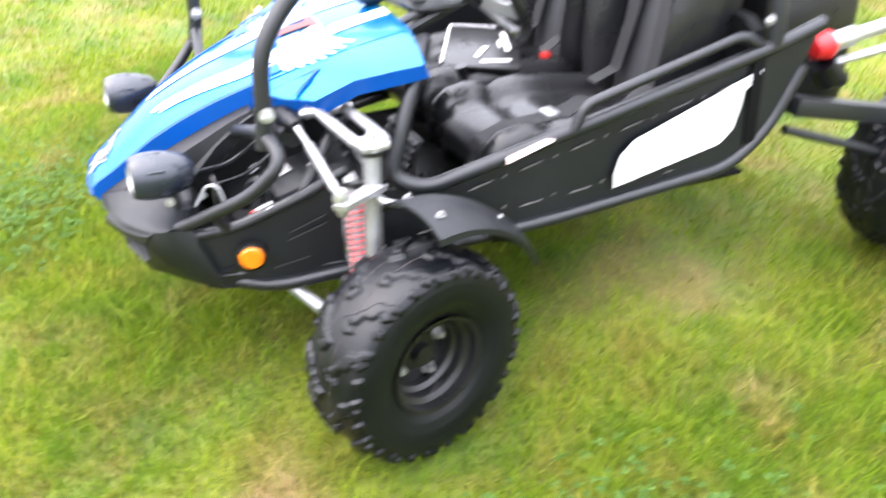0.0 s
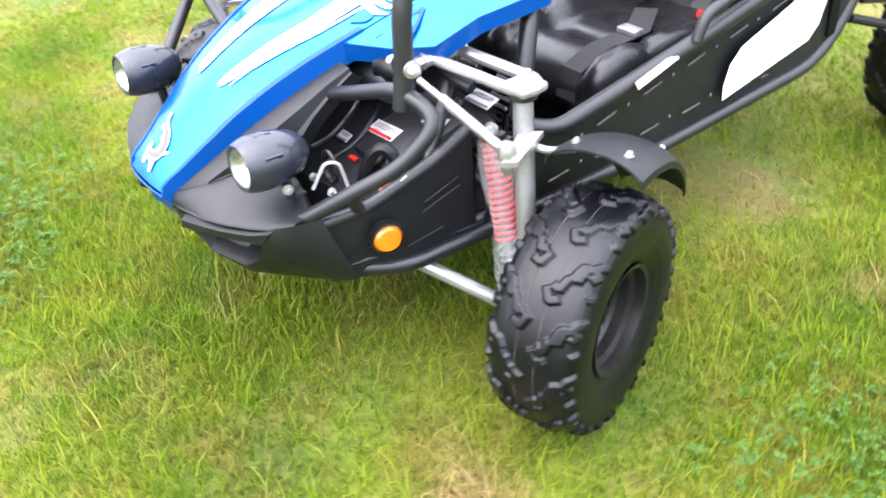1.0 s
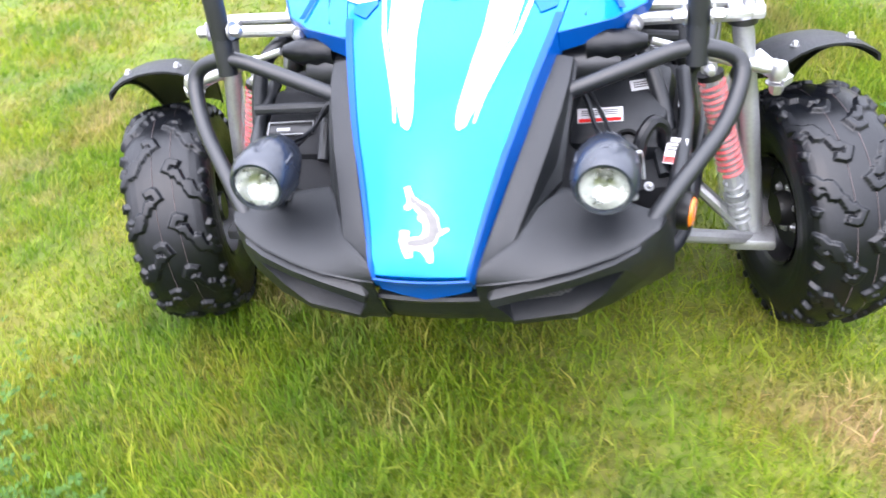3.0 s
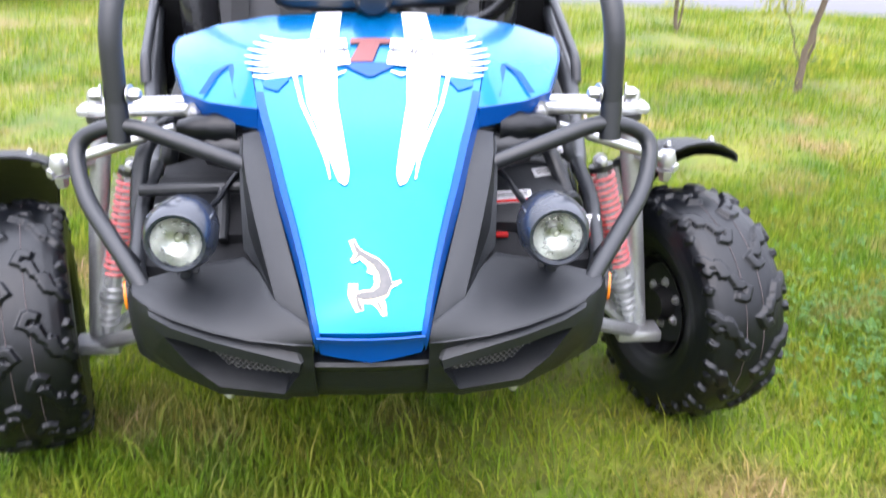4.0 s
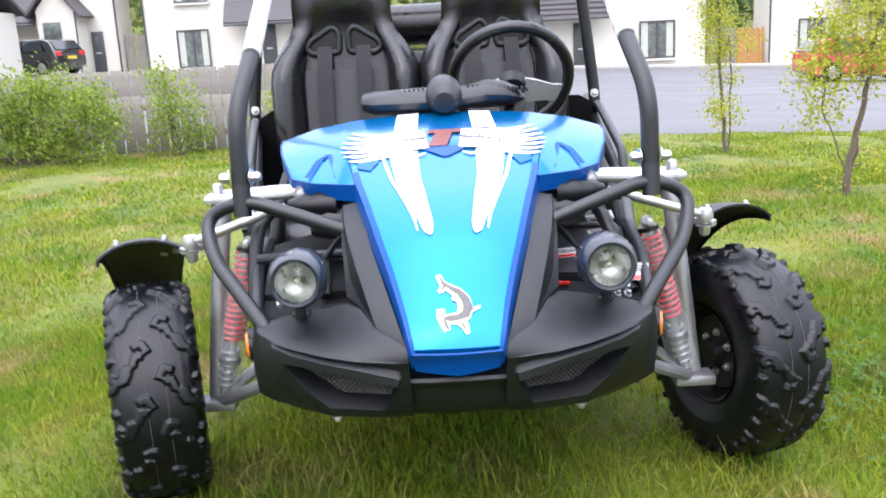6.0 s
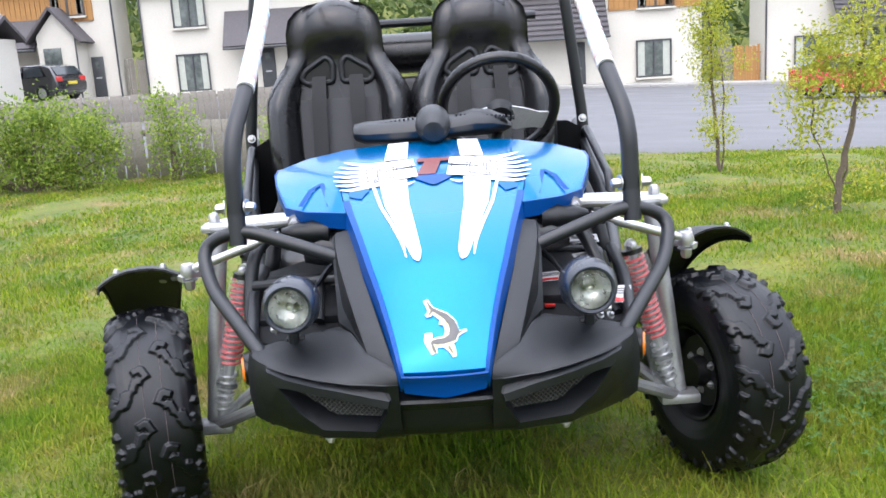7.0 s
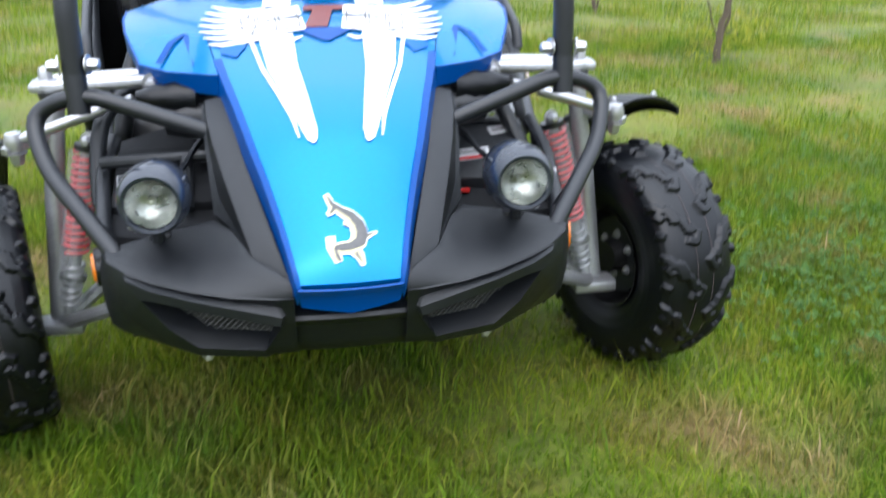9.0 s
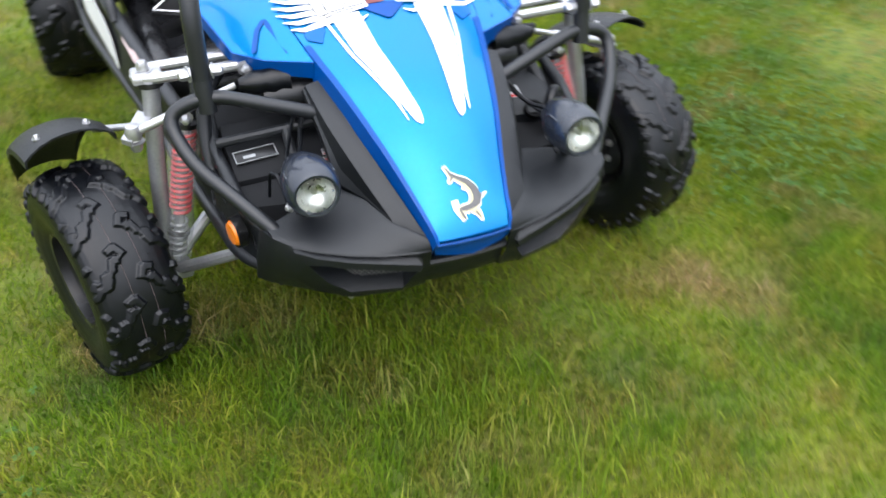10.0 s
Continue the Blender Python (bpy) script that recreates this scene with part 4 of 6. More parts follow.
# battery box and bracing in the nose
part("tray_box", box((0.0, 0.0, 0.0), (0.22, 0.14, 0.05), pose(-0.226, -0.02, 0.468, 24), 0.012), M_TRAY, tray)
m = pose(0.252, 0.015, 0.468, 19, 0, -6)
part("tray_box", box((0.0, 0.0, 0.0), (0.155, 0.19, 0.075), m, 0.026), M_PLASTIC, tray, "rounded black moulded box beside the frame")
part("tray_rib", tube([m @ Vector((-0.055, 0.06, 0.037)), m @ Vector((0.03, 0.06, 0.038)), m @ Vector((0.055, 0.03, 0.037))], 0.004, 8, 0.03), M_PLASTIC, tray)
for lm, w, d in ((m @ pose(-0.028, -0.035, 0.0385, 0, 0, 8), 0.07, 0.03), (pose(0.333, -0.095, 0.468, 27, 0, -12), 0.03, 0.046)):
    lab = part("tray_label", box((0, 0, 0), (w, d, 0.001), lm, 0), M_LABEL, tray, "white warning label with a red bar")
    part("label_bar", box((0, -d * 0.36, 0.001), (w * 0.94, d * 0.22, 0.001), lm, 0), M_TAILRED, lab)
    for k in range(3):
        part("label_text", box((0, d * (0.02 + 0.14 * k), 0.001), (w * 0.82, d * 0.04, 0.001), lm, 0), M_GREY, lab)
lab = part("tray_label", box((0, 0, 0), (0.05, 0.022, 0.001), m @ pose(0.035, 0.035, 0.0385, 0, 0, 15), 0), M_LABEL, tray, "white warning label with a red bar")
part("label_bar", box((0.014, 0, 0.001), (0.012, 0.02, 0.001), m @ pose(0.035, 0.035, 0.0385, 0, 0, 15), 0), M_TAILRED, lab)
for k in range(3):
    part("label_text", box((-0.008, -0.005 + 0.005 * k, 0.001), (0.024, 0.0016, 0.001), m @ pose(0.035, 0.035, 0.0385, 0, 0, 15), 0), M_GREY, lab)
part("tray_hollow", lathe([(0.020, 0.0), (0.020, 0.010), (0.015, 0.010), (0.013, 0.0), (0, -0.004)], aim((0.262, -0.075, 0.470), (0, -0.5, 0.86)), 18), M_CAVITY, tray)
for s in (-1, 1):
    part("bulkhead_tube", tube([(0.05 * s, 0.06, 0.60), (0.20 * s, 0.065, 0.59), (0.335 * s, 0.075, 0.575)], 0.009, 10, 0.03), M_FRAME, buggy)
    part("bay_wire", tube([(0.10 * s, 0.03, 0.575), (0.20 * s, -0.01, 0.535), (0.24 * s, -0.10, 0.50), (0.255 * s, -0.17, 0.50)], 0.0035, 6, 0.03), M_RUBBER, buggy)
part("nose_brace", tube([(-0.35, -0.03, 0.511), (-0.165, -0.03, 0.516)], 0.0095, 10), M_FRAME, buggy)
part("nose_brace", tube([(-0.223, -0.034, 0.514), (-0.222, -0.10, 0.455)], 0.0095, 10), M_FRAME, buggy)
# dark plate with bright edges on the tray
m = pose(-0.287, -0.052, 0.4865, 24, 0, 5)
plate = part("slotted_plate", box((0, 0, 0), (0.078, 0.027, 0.003), m, 0.001), M_RIM, tray, "small dark plate with bright metal edges")
for c, size in (((0, 0.0125, 0.002), (0.078, 0.0014, 0.002)), ((0, -0.0125, 0.002), (0.078, 0.001, 0.002)), ((-0.038, 0, 0.002), (0.0014, 0.026, 0.002)), ((0.038, 0, 0.002), (0.0014, 0.026, 0.002)), ((-0.012, -0.002, 0.002), (0.022, 0.006, 0.001))):
    part("plate_edge", box(c, size, m, 0), M_ALU, plate)
part("steering_rack", tube([(-0.25, 0.0, 0.567), (-0.22, 0.0, 0.567), (0.22, 0.0, 0.567), (0.25, 0.0, 0.567)], [0.024, 0.031, 0.031, 0.024], 18), M_FRAME, buggy, "thick black steering rack tube")


# ---- wheels ----
def tyre_mesh(R, W, pitches):
    """Tyre about the local z axis: one moulded body whose tread lugs rise from a rounded carcass."""
    h, r0, ri = W / 2, R - 0.009, R * 0.44
    prof = [(ri, -0.70), (ri + 0.006, -0.80), (ri + 0.022, -0.90), (r0 * 0.66, -0.98), (r0 * 0.74, -1.0), (r0 * 0.82, -0.985), (r0 * 0.885, -0.94), (r0 * 0.93, -0.86), (r0 * 0.955, -0.76)]
    knots = np.array(prof + [(r0 * 0.976, -0.6), (r0 * 0.99, -0.4), (r0 * 0.998, -0.2), (r0, 0)])
    knots = np.concatenate([knots, (knots * [1, -1])[-2::-1]])
    seg = np.concatenate([[0], np.cumsum(np.hypot(np.diff(knots[:, 0]), np.diff(knots[:, 1] * h)))])
    nv, nu = (136, 800) if R < 0.23 else (84, 460)
    sv = np.linspace(0, seg[-1], nv)
    rr, zz = np.interp(sv, seg, knots[:, 0]), np.interp(sv, seg, knots[:, 1]) * h
    lat = sv - seg[-1] / 2
    half = (seg[-1] / 2 - np.interp(6.6, np.arange(len(seg)), seg))
    arc = np.arange(nu) / nu * 2 * np.pi * r0
    step = 2 * np.pi * r0 / pitches
    U, L = np.meshgrid(arc, lat, indexing="ij")
    best = np.full(U.shape, 1.0)
    e = half
    lugs = [[(0.00, 1.10), (0.05, 0.93), (0.18, 0.80)], [(0.13, 0.74), (0.40, 0.63), (0.34, 0.49)], [(0.16, 0.66), (0.30, 0.56)],
            [(0.42, 0.45), (0.62, 0.35), (0.57, 0.22)], [(0.76, 0.40), (0.82, 0.22), (0.64, 0.10)], [(0.56, 1.08), (0.62, 0.93)], [(0.20, 0.98), (0.32, 0.86)]]
    for g in (-1, 1):
        for lug in lugs:
            pts = [(a * step + (0.5 * step if g > 0 else 0), g * b * e) for a, b in lug]
            for (ua, la), (ub, lb) in zip(pts, pts[1:]):
                du, dl = ub - ua, lb - la
                ln = math.hypot(du, dl)
                for shift in (-1, 0, 1):
                    V = (U % step) - ua - shift * step
                    along = (V * du + (L - la) * dl) / ln
                    across = np.abs(V * dl - (L - la) * du) / ln
                    over = np.maximum(-along, along - ln) + 0.0045
                    best = np.minimum(best, np.maximum(across, over))
    rise = np.clip((0.0076 - best) / 0.0016, 0, 1) * 0.0080
    grow = np.clip((rr - r0 * 0.84) / (r0 * 0.06), 0, 1)[None, :]
    dr, dz = np.gradient(rr), np.gradient(zz)
    ln = np.hypot(dr, dz)
    nr, nz = dz / ln, -dr / ln
    Rg = rr[None, :] + rise * grow * nr[None, :]
    Zg = zz[None, :] + rise * grow * nz[None, :]
    ang = (arc / r0)[:, None]
    co = np.stack([Rg * np.cos(ang), Rg * np.sin(ang), Zg], -1).reshape(-1, 3)
    i, j = np.meshgrid(np.arange(nu), np.arange(nv - 1), indexing="ij")
    q = np.stack([i * nv + j, ((i + 1) % nu) * nv + j, ((i + 1) % nu) * nv + j + 1, i * nv + j + 1], -1).reshape(-1, 4)
    me = bpy.data.meshes.new("tyre")
    me.from_pydata(co.tolist(), [], q.tolist())
    me.polygons.foreach_set("use_smooth", [True] * len(q))
    me.materials.append(M_RUBBER)
    return me


TYRES = {}


def wheel(name, m, R, W, face, label, brake=True):
    """m: the hub's pose, its z axis along the axle to the outside; face: +1 as built."""
    w = thing_part(name, m, label)
    h = W / 2
    if (R, W) not in TYRES:
        TYRES[(R, W)] = tyre_mesh(R, W, 13)
    t = new("tyre", TYRES[(R, W)])
    t.parent = w
    t["label"] = "black knobbly off-road tyre"
    for off in (-0.012, 0.011):
        bm = bmesh.new()
        add_lathe(bm, [(R - 0.0088, off * 1.5 - 0.0006), (R - 0.0082, off * 1.5), (R - 0.0088, off * 1.5 + 0.0006)], Matrix.Identity(4), 96)
        part("tread_line", bm, M_TREADLINE, w, "thin pale moulding line round the tread")
    rim = part("rim", lathe([(R * 0.44, h * 0.80), (R * 0.465, h * 0.86), (R * 0.43, h * 0.84), (R * 0.42, h * 0.6), (R * 0.37, h * 0.52), (R * 0.36, h * 0.3), (R * 0.32, h * 0.22), (R * 0.31, h * 0.02), (R * 0.2, h * 0.05), (R * 0.17, h * 0.12), (R * 0.1, h * 0.12), (R * 0.095, h * 0.35), (0, h * 0.38)], Matrix.Identity(4), 40), M_RIM, w, "gloss black steel rim")
    part("rim_back", lathe([(R * 0.455, -h * 0.84), (R * 0.43, -h * 0.80), (R * 0.41, -h * 0.5), (R * 0.36, -h * 0.3), (R * 0.33, h * 0.0)], Matrix.Identity(4), 40), M_RIM, w)
    for k in range(4):
        a = math.pi / 2 * k + 0.4
        part("wheel_nut", bolt((R * 0.235 * math.cos(a), R * 0.235 * math.sin(a), h * 0.06), (0, 0, 1), 0.009, 0.012), M_ZINC, rim)
    if brake:
        bm = lathe([(R * 0.16, -h * 0.42), (R * 0.34, -h * 0.42), (R * 0.34, -h * 0.46), (R * 0.16, -h * 0.46)], Matrix.Identity(4), 40)
        disc = part("brake_disc", bm, M_FRAME, w, "dark steel brake disc")
        for k in range(6):
            a = math.pi / 3 * k
            part("disc_bolt", bolt((R * 0.19 * math.cos(a), R * 0.19 * math.sin(a), -h * 0.46), (0, 0, -1), 0.006, 0.006), M_ZINC, disc)
        part("hub", lathe([(0, -h * 0.75), (0.028, -h * 0.75), (0.034, -h * 0.45), (0.034, 0), (0, 0)], Matrix.Identity(4), 20), M_RIM, w)
    for o in [w]:
        o.matrix_world = m
    return w


def thing_part(name, m, label):
    w = new(name)
    w.empty_display_size = 0.05
    w.parent = buggy
    w["label"] = label
    return w


def axle(x, y, z, side, steer=0.0, camber=0.0):
    """Hub pose: local z to the outside."""
    return Matrix.Translation((x, y, z)) @ Matrix.Rotation(radians(steer), 4, 'Z') @ Matrix.Rotation(radians(90 * side + camber), 4, 'Y')


STEER, RF, WF = 17.0, 0.217, 0.162
HUB = {-1: (-0.592, 0.070, 0.235), 1: (0.572, 0.116, 0.235)}
for s in (-1, 1):
    wheel("front_wheel", axle(*HUB[s], s, STEER, 0), RF, WF, s, "black off-road front wheel steered to one side")
    wheel("rear_wheel", axle(0.51 * s - 0.07, 1.58, 0.25, s), 0.24, 0.22, s, "wide black off-road rear wheel", brake=False)

    # ---- front suspension ----
    def P(x, y, z):
        return both((x, y, z), s)
    kp = part("kingpin_tube", tube([P(0.432, 0.10, 0.592), P(0.455, 0.085, 0.42), P(0.478, 0.07, 0.208)], [0.0165, 0.0165, 0.0165], 16), M_ALU, buggy, "grey steel steering upright")
    part("upright_cap", lathe([(0, 0.016), (0.020, 0.016), (0.024, 0.010), (0.024, -0.004)], aim(P(0.432, 0.10, 0.590), (0, 0, 1)), 20), M_RIM, kp)
    bm = bmesh.new()
    add_tube(bm, rounded([P(0.262, 0.045, 0.618), P(0.435, 0.075, 0.607), P(0.462, 0.10, 0.605), P(0.438, 0.128, 0.607), P(0.266, 0.10, 0.618)], 0.025, 5), 0.010, 10)
    add_tube(bm, [P(0.268, 0.03, 0.618), P(0.268, 0.115, 0.618)], 0.013, 10)
    add_box(bm, P(0.436, 0.10, 0.606), (0.055, 0.055, 0.016), None, 0.006)
    arm = part("upper_arm", bm, M_ZINC, buggy, "slotted silver upper suspension arm")
    part("arm_bolt", bolt(P(0.44, 0.10, 0.614), (0, 0, 1), 0.011, 0.014), M_ZINC, arm)
    part("arm_bolt", bolt(P(0.268, 0.028, 0.618), (0, -1, 0), 0.010, 0.010), M_ZINC, arm)
    bm = bmesh.new()
    add_tube(bm, [P(0.33, -0.06, 0.290), P(0.468, 0.05, 0.206)], 0.0125, 10)
    add_tube(bm, [P(0.345, 0.15, 0.290), P(0.468, 0.07, 0.206)], 0.0125, 10)
    add_box(bm, P(0.474, 0.055, 0.203), (0.08, 0.05, 0.022), None, 0.006)
    part("lower_arm", bm, M_ALU, buggy, "grey steel lower wishbone")
    rod = part("tie_rod", tube([P(0.295, 0.0, 0.602), P(0.34, 0.006, 0.586), P(0.345, 0.007, 0.584), P(0.46, 0.018, 0.545), P(0.475, 0.02, 0.54)], [0.006, 0.006, 0.009, 0.009, 0.006], 12), M_ZINC, buggy, "silver steering tie rod")
    part("rod_end", lathe([(0, -0.016), (0.012, -0.014), (0.016, 0), (0.012, 0.014), (0, 0.016)], aim(P(0.482, 0.022, 0.537), (0, 0, 1)), 16), M_ZINC, rod)
    part("rod_nut", bolt(P(0.482, 0.022, 0.52), (0, 0, -1), 0.011, 0.014), M_ZINC, rod)
    part("steering_arm", slab([P(0.44, 0.085, 0.523), P(0.49, 0.005, 0.518), P(0.505, 0.025, 0.518), P(0.465, 0.115, 0.523)], (0, 0, 0.010)), M_ZINC, kp)
    part("boot", tube([P(0.20, 0.0, 0.60), P(0.215, 0.0, 0.60), P(0.23, 0, 0.60), P(0.245, 0, 0.60), P(0.26, 0, 0.60), P(0.29, 0, 0.602)], [0.028, 0.024, 0.027, 0.021, 0.022, 0.010], 14), M_RUBBER, buggy)
    # shock absorber in its clear film
    a, b = V3(P(0.385, 0.075, 0.520)), V3(P(0.460, 0.058, 0.222))
    d = (b - a).normalized()
    sh = part("shock_absorber", tube([a, b], 0.010, 10), M_ALU, buggy, "shock absorber with red coil spring in clear film")
    o1 = d.orthogonal().normalized()
    o2 = d.cross(o1)
    turns, L = 15, (b - a).length
    pts = [a + d * (0.02 + (L * 0.56) * k / (turns * 12)) + (o1 * math.cos(2 * math.pi * k / 12) + o2 * math.sin(2 * math.pi * k / 12)) * 0.019 for k in range(turns * 12 + 1)]
    part("coil_spring", tube(pts, 0.0036, 6), M_SPRING, sh, "red coil spring")
    low = [a + d * (L * 0.68 + L * 0.26 * k / 60) + (o1 * math.cos(2 * math.pi * k / 10) + o2 * math.sin(2 * math.pi * k / 10)) * 0.015 for k in range(61)]
    part("lower_spring", tube(low, 0.0036, 6), M_ALU, sh, "grey lower coil spring")
    part("spring_seat", tube([a + d * 0.008, a + d * 0.017], 0.021, 16), M_RIM, sh)
    part("spring_seat", tube([a + d * (L * 0.76), a + d * (L * 0.79)], 0.022, 16), M_RIM, sh)
    bm = bmesh.new()
    rows = []
    for k in range(15):
        t = k / 14
        rr = 0.026 + 0.003 * math.sin(9 * t)
        rows.append([a + d * (L * (0.05 + 0.92 * t)) + (o1 * math.cos(q) + o2 * math.sin(q)) * (rr + 0.0025 * math.sin(5 * q + 11 * t)) for q in [2 * math.pi * j / 18 for j in range(18)]])
    add_loft(bm, rows, closed=True)
    wrapping = part("protective_film", bm, M_SLEEVE, sh, "crinkled clear plastic wrap")
    wrapping.visible_shadow = False
    part("shock_mount", bolt(a, (s * 0.2, -1, 0), 0.009, 0.014), M_ZINC, sh)

    # ---- mudguard over the front wheel ----
    hub = Matrix.Translation(HUB[s]) @ Matrix.Rotation(radians(STEER), 4, 'Z')
    bm = bmesh.new()
    rows = []
    for k in range(15):
        f = k / 14
        ang = radians(88 - 66 * f)
        r = 0.302 + 0.008 * f
        wv = 0.084 - 0.022 * f * f
        row = []
        for u in (-1.0, -0.985, -0.93, -0.82, -0.6, -0.3, 0, 0.3, 0.6, 0.82, 0.93, 0.985, 1.0):
            drop = (0.030 * abs(u) ** 2.4 + (0.012 if abs(u) == 1.0 else 0.0)) * (1 - 0.35 * f)
            row.append(hub @ Vector((u * wv, math.cos(ang) * (r - drop) - 0.01, math.sin(ang) * (r - drop))))
        rows.append(row)
    add_loft(bm, rows)
    guard = part("mudguard", thicken(bm, 0.004), M_PLASTIC, buggy, "curved black plastic mudguard")
    for u, ang in ((-0.045, 82), (0.045, 82), (0.04, 52)):
        p = hub @ Vector((u, math.cos(radians(ang)) * 0.295 - 0.01, math.sin(radians(ang)) * 0.295))
        part("mudguard_bolt", bolt(p, (0, math.cos(radians(ang)), math.sin(radians(ang))), 0.0055, 0.006), M_ZINC, guard)
    part("mudguard_stay", tube([P(0.455, 0.09, 0.515), P(0.49, 0.10, 0.512), hub @ Vector((-0.062 * s, 0.06, 0.262))], 0.0065, 10, 0.02), M_ALU, guard)
    part("guard_bracket", box((0, 0, 0), (0.026, 0.07, 0.005), hub @ pose(0, 0.072, 0.283, -14), 0.001), M_FRAME, guard, "flat steel strap under the mudguard")
    part("rear_swing_arm", box((0, 0, 0), (0.04, 0.36, 0.045), pose(0.425 * s - (0.1 if s < 0 else 0), 1.26, 0.455, -14, 0, 0), 0.006), M_FRAME, buggy, "black box-section rear swing arm")
    part("rear_link", tube([P(0.42, 1.08, 0.44), P(0.44, 1.38, 0.33)], 0.011, 10), M_FRAME, buggy)
    a, b = V3(P(0.40, 1.172, 0.617)), V3(P(0.42, 1.45, 0.66))
    d = (b - a).normalized()
    rs = part("rear_shock", tube([a, a.lerp(b, 0.25), a.lerp(b, 0.26), b], [0.022, 0.022, 0.016, 0.016], 14), M_ZINC, buggy, "silver rear shock absorber")
    part("shock_cap", tube([a - d * 0.035, a - d * 0.03, a, a + d * 0.012], [0.012, 0.026, 0.036, 0.03], 18), M_SPRING, rs, "red plastic end cap")
    part("shock_boot", tube([a + Vector((0, 0.0, -0.04)), a + Vector((0, 0.03, -0.075)), a + Vector((0, 0.07, -0.09))], [0.03, 0.036, 0.02], 14), M_RUBBER, rs)
    part("rear_stay", tube([P(0.41, 1.20, 0.575), P(0.44, 1.48, 0.61)], 0.010, 10), M_ZINC, buggy)


# ---- seats ----
def seat(x0):
    st = new("seat")
    st.parent = buggy
    st["label"] = "black vinyl bucket seat with harness slots"
    # backrest: sections from the cushion upwards (z, y, half width, bolster depth, thickness)
    secs = [(0.44, 0.86, 0.180, 0.06, 0.05), (0.55, 0.875, 0.196, 0.085, 0.05), (0.68, 0.90, 0.206, 0.095, 0.05), (0.775, 0.918, 0.210, 0.09, 0.05), (0.815, 0.926, 0.207, 0.08, 0.05), (0.85, 0.932, 0.192, 0.062, 0.05), (0.885, 0.938, 0.170, 0.04, 0.05), (0.91, 0.940, 0.150, 0.018, 0.05), (0.935, 0.938, 0.138, 0.0, 0.055), (0.96, 0.925, 0.136, -0.012, 0.065), (1.0, 0.918, 0.135, -0.02, 0.085), (1.035, 0.925, 0.127, -0.02, 0.08), (1.06, 0.942, 0.108, -0.02, 0.06), (1.078, 0.965, 0.075, -0.015, 0.035), (1.084, 0.98, 0.03, 0.0, 0.015)]
    us = [-1, -0.985, -0.94, -0.87, -0.78, -0.68, -0.6, -0.56, -0.3, 0, 0.3, 0.56, 0.6, 0.68, 0.78, 0.87, 0.94, 0.985, 1]
    bm = bmesh.new()
    rows = []
    for z, y, w, bol, th in secs:
        front = []
        for u in us:
            a = abs(u)
            f = 0 if a < 0.57 else math.sin(min(1, (a - 0.57) / 0.42) * math.pi) ** 0.6
            seam = 0.008 if 0.55 < a < 0.61 else 0
            front.append(Vector((x0 + u * w, y - bol * f + seam, z + 0.01 * math.cos(u * 1.5))))
        back = [Vector((x0 + u * w * 0.97, y + th, z)) for u in us[::-1]]
        rows.append(front + back)
    vs = add_loft(bm, rows, closed=True)
    bm.faces.new(vs[0])
    bm.faces.new(vs[-1])
    part("backrest", bm, M_VINYL, st, sharp=60)
    for g in (-1, 1):
        loop = [(0.014, 0.862), (0.012, 0.914), (0.030, 0.932), (0.092, 0.894), (0.103, 0.874), (0.090, 0.860)]
        pts = rounded([(x0 + g * x, 0.934 + (z - 0.88) * 0.05 - 0.006, z) for x, z in loop], 0.012, 4, True)
        part("harness_slot", tube(pts, 0.0085, 10, closed=True), M_PLASTIC, st, "raised grey rim of a harness slot")
        part("slot_opening", slab([(x0 + g * x, 0.932, z) for x, z in loop], (0, 0.004, 0)), M_RIM, st)
        bm = bmesh.new()
        add_loft(bm, [[(x0 + g * 0.033, 0.925, 0.878), (x0 + g * 0.073, 0.925, 0.878)], [(x0 + g * 0.034, 0.893, 0.80), (x0 + g * 0.075, 0.893, 0.80)], [(x0 + g * 0.036, 0.872, 0.66), (x0 + g * 0.078, 0.872, 0.66)], [(x0 + g * 0.05, 0.84, 0.52), (x0 + g * 0.09, 0.84, 0.52)], [(x0 + g * 0.06, 0.78, 0.492), (x0 + g * 0.10, 0.78, 0.492)]])
        part("shoulder_belt", thicken(bm, 0.003), M_BELT, st, "black webbing shoulder belt")
    for g in (-1, 1):
        part("piping", tube(rounded([(x0 + g * w * 0.575, y + 0.001, z) for z, y, w, *_ in secs[:6]], 0.03, 4), 0.003, 6), M_RIM, st)
    bm = bmesh.new()
    add_loft(bm, [[(x0 + u * w * 0.53, y - 0.004, z) for u in (-1, -0.5, 0, 0.5, 1)] for z, y, w, *_ in secs[:5]])
    part("backrest_panel", thicken(bm, 0.004), M_PANEL, st, "smooth dark grey centre panel")
    # cushion: plump rolls across, rounded bolsters along both sides
    bm = bmesh.new()
    rows = []
    prof = [(0.440, 0.365), (0.405, 0.385), (0.385, 0.42), (0.390, 0.455), (0.42, 0.482), (0.47, 0.492), (0.515, 0.484), (0.535, 0.470), (0.555, 0.482), (0.62, 0.486), (0.70, 0.474), (0.78, 0.462), (0.90, 0.455)]
    for y, zt in prof:
        row = []
        for u in us:
            a = abs(u)
            f = 0 if a < 0.57 else math.sin(min(1, (a - 0.57) / 0.42) * math.pi) ** 0.6
            low = max(0.0, (a - 0.8) / 0.2) ** 2
            row.append(Vector((x0 + u * 0.188, y + (0.03 if y < 0.5 else 0) * low, zt + 0.032 * f - 0.05 * low - (0.007 if 0.55 < a < 0.61 else 0))))
        rows.append([Vector((x0 - 0.18, y + 0.03, 0.345))] + row + [Vector((x0 + 0.18, y + 0.03, 0.345))])
    add_loft(bm, rows)
    part("cushion", bm, M_VINYL, st, sharp=75)
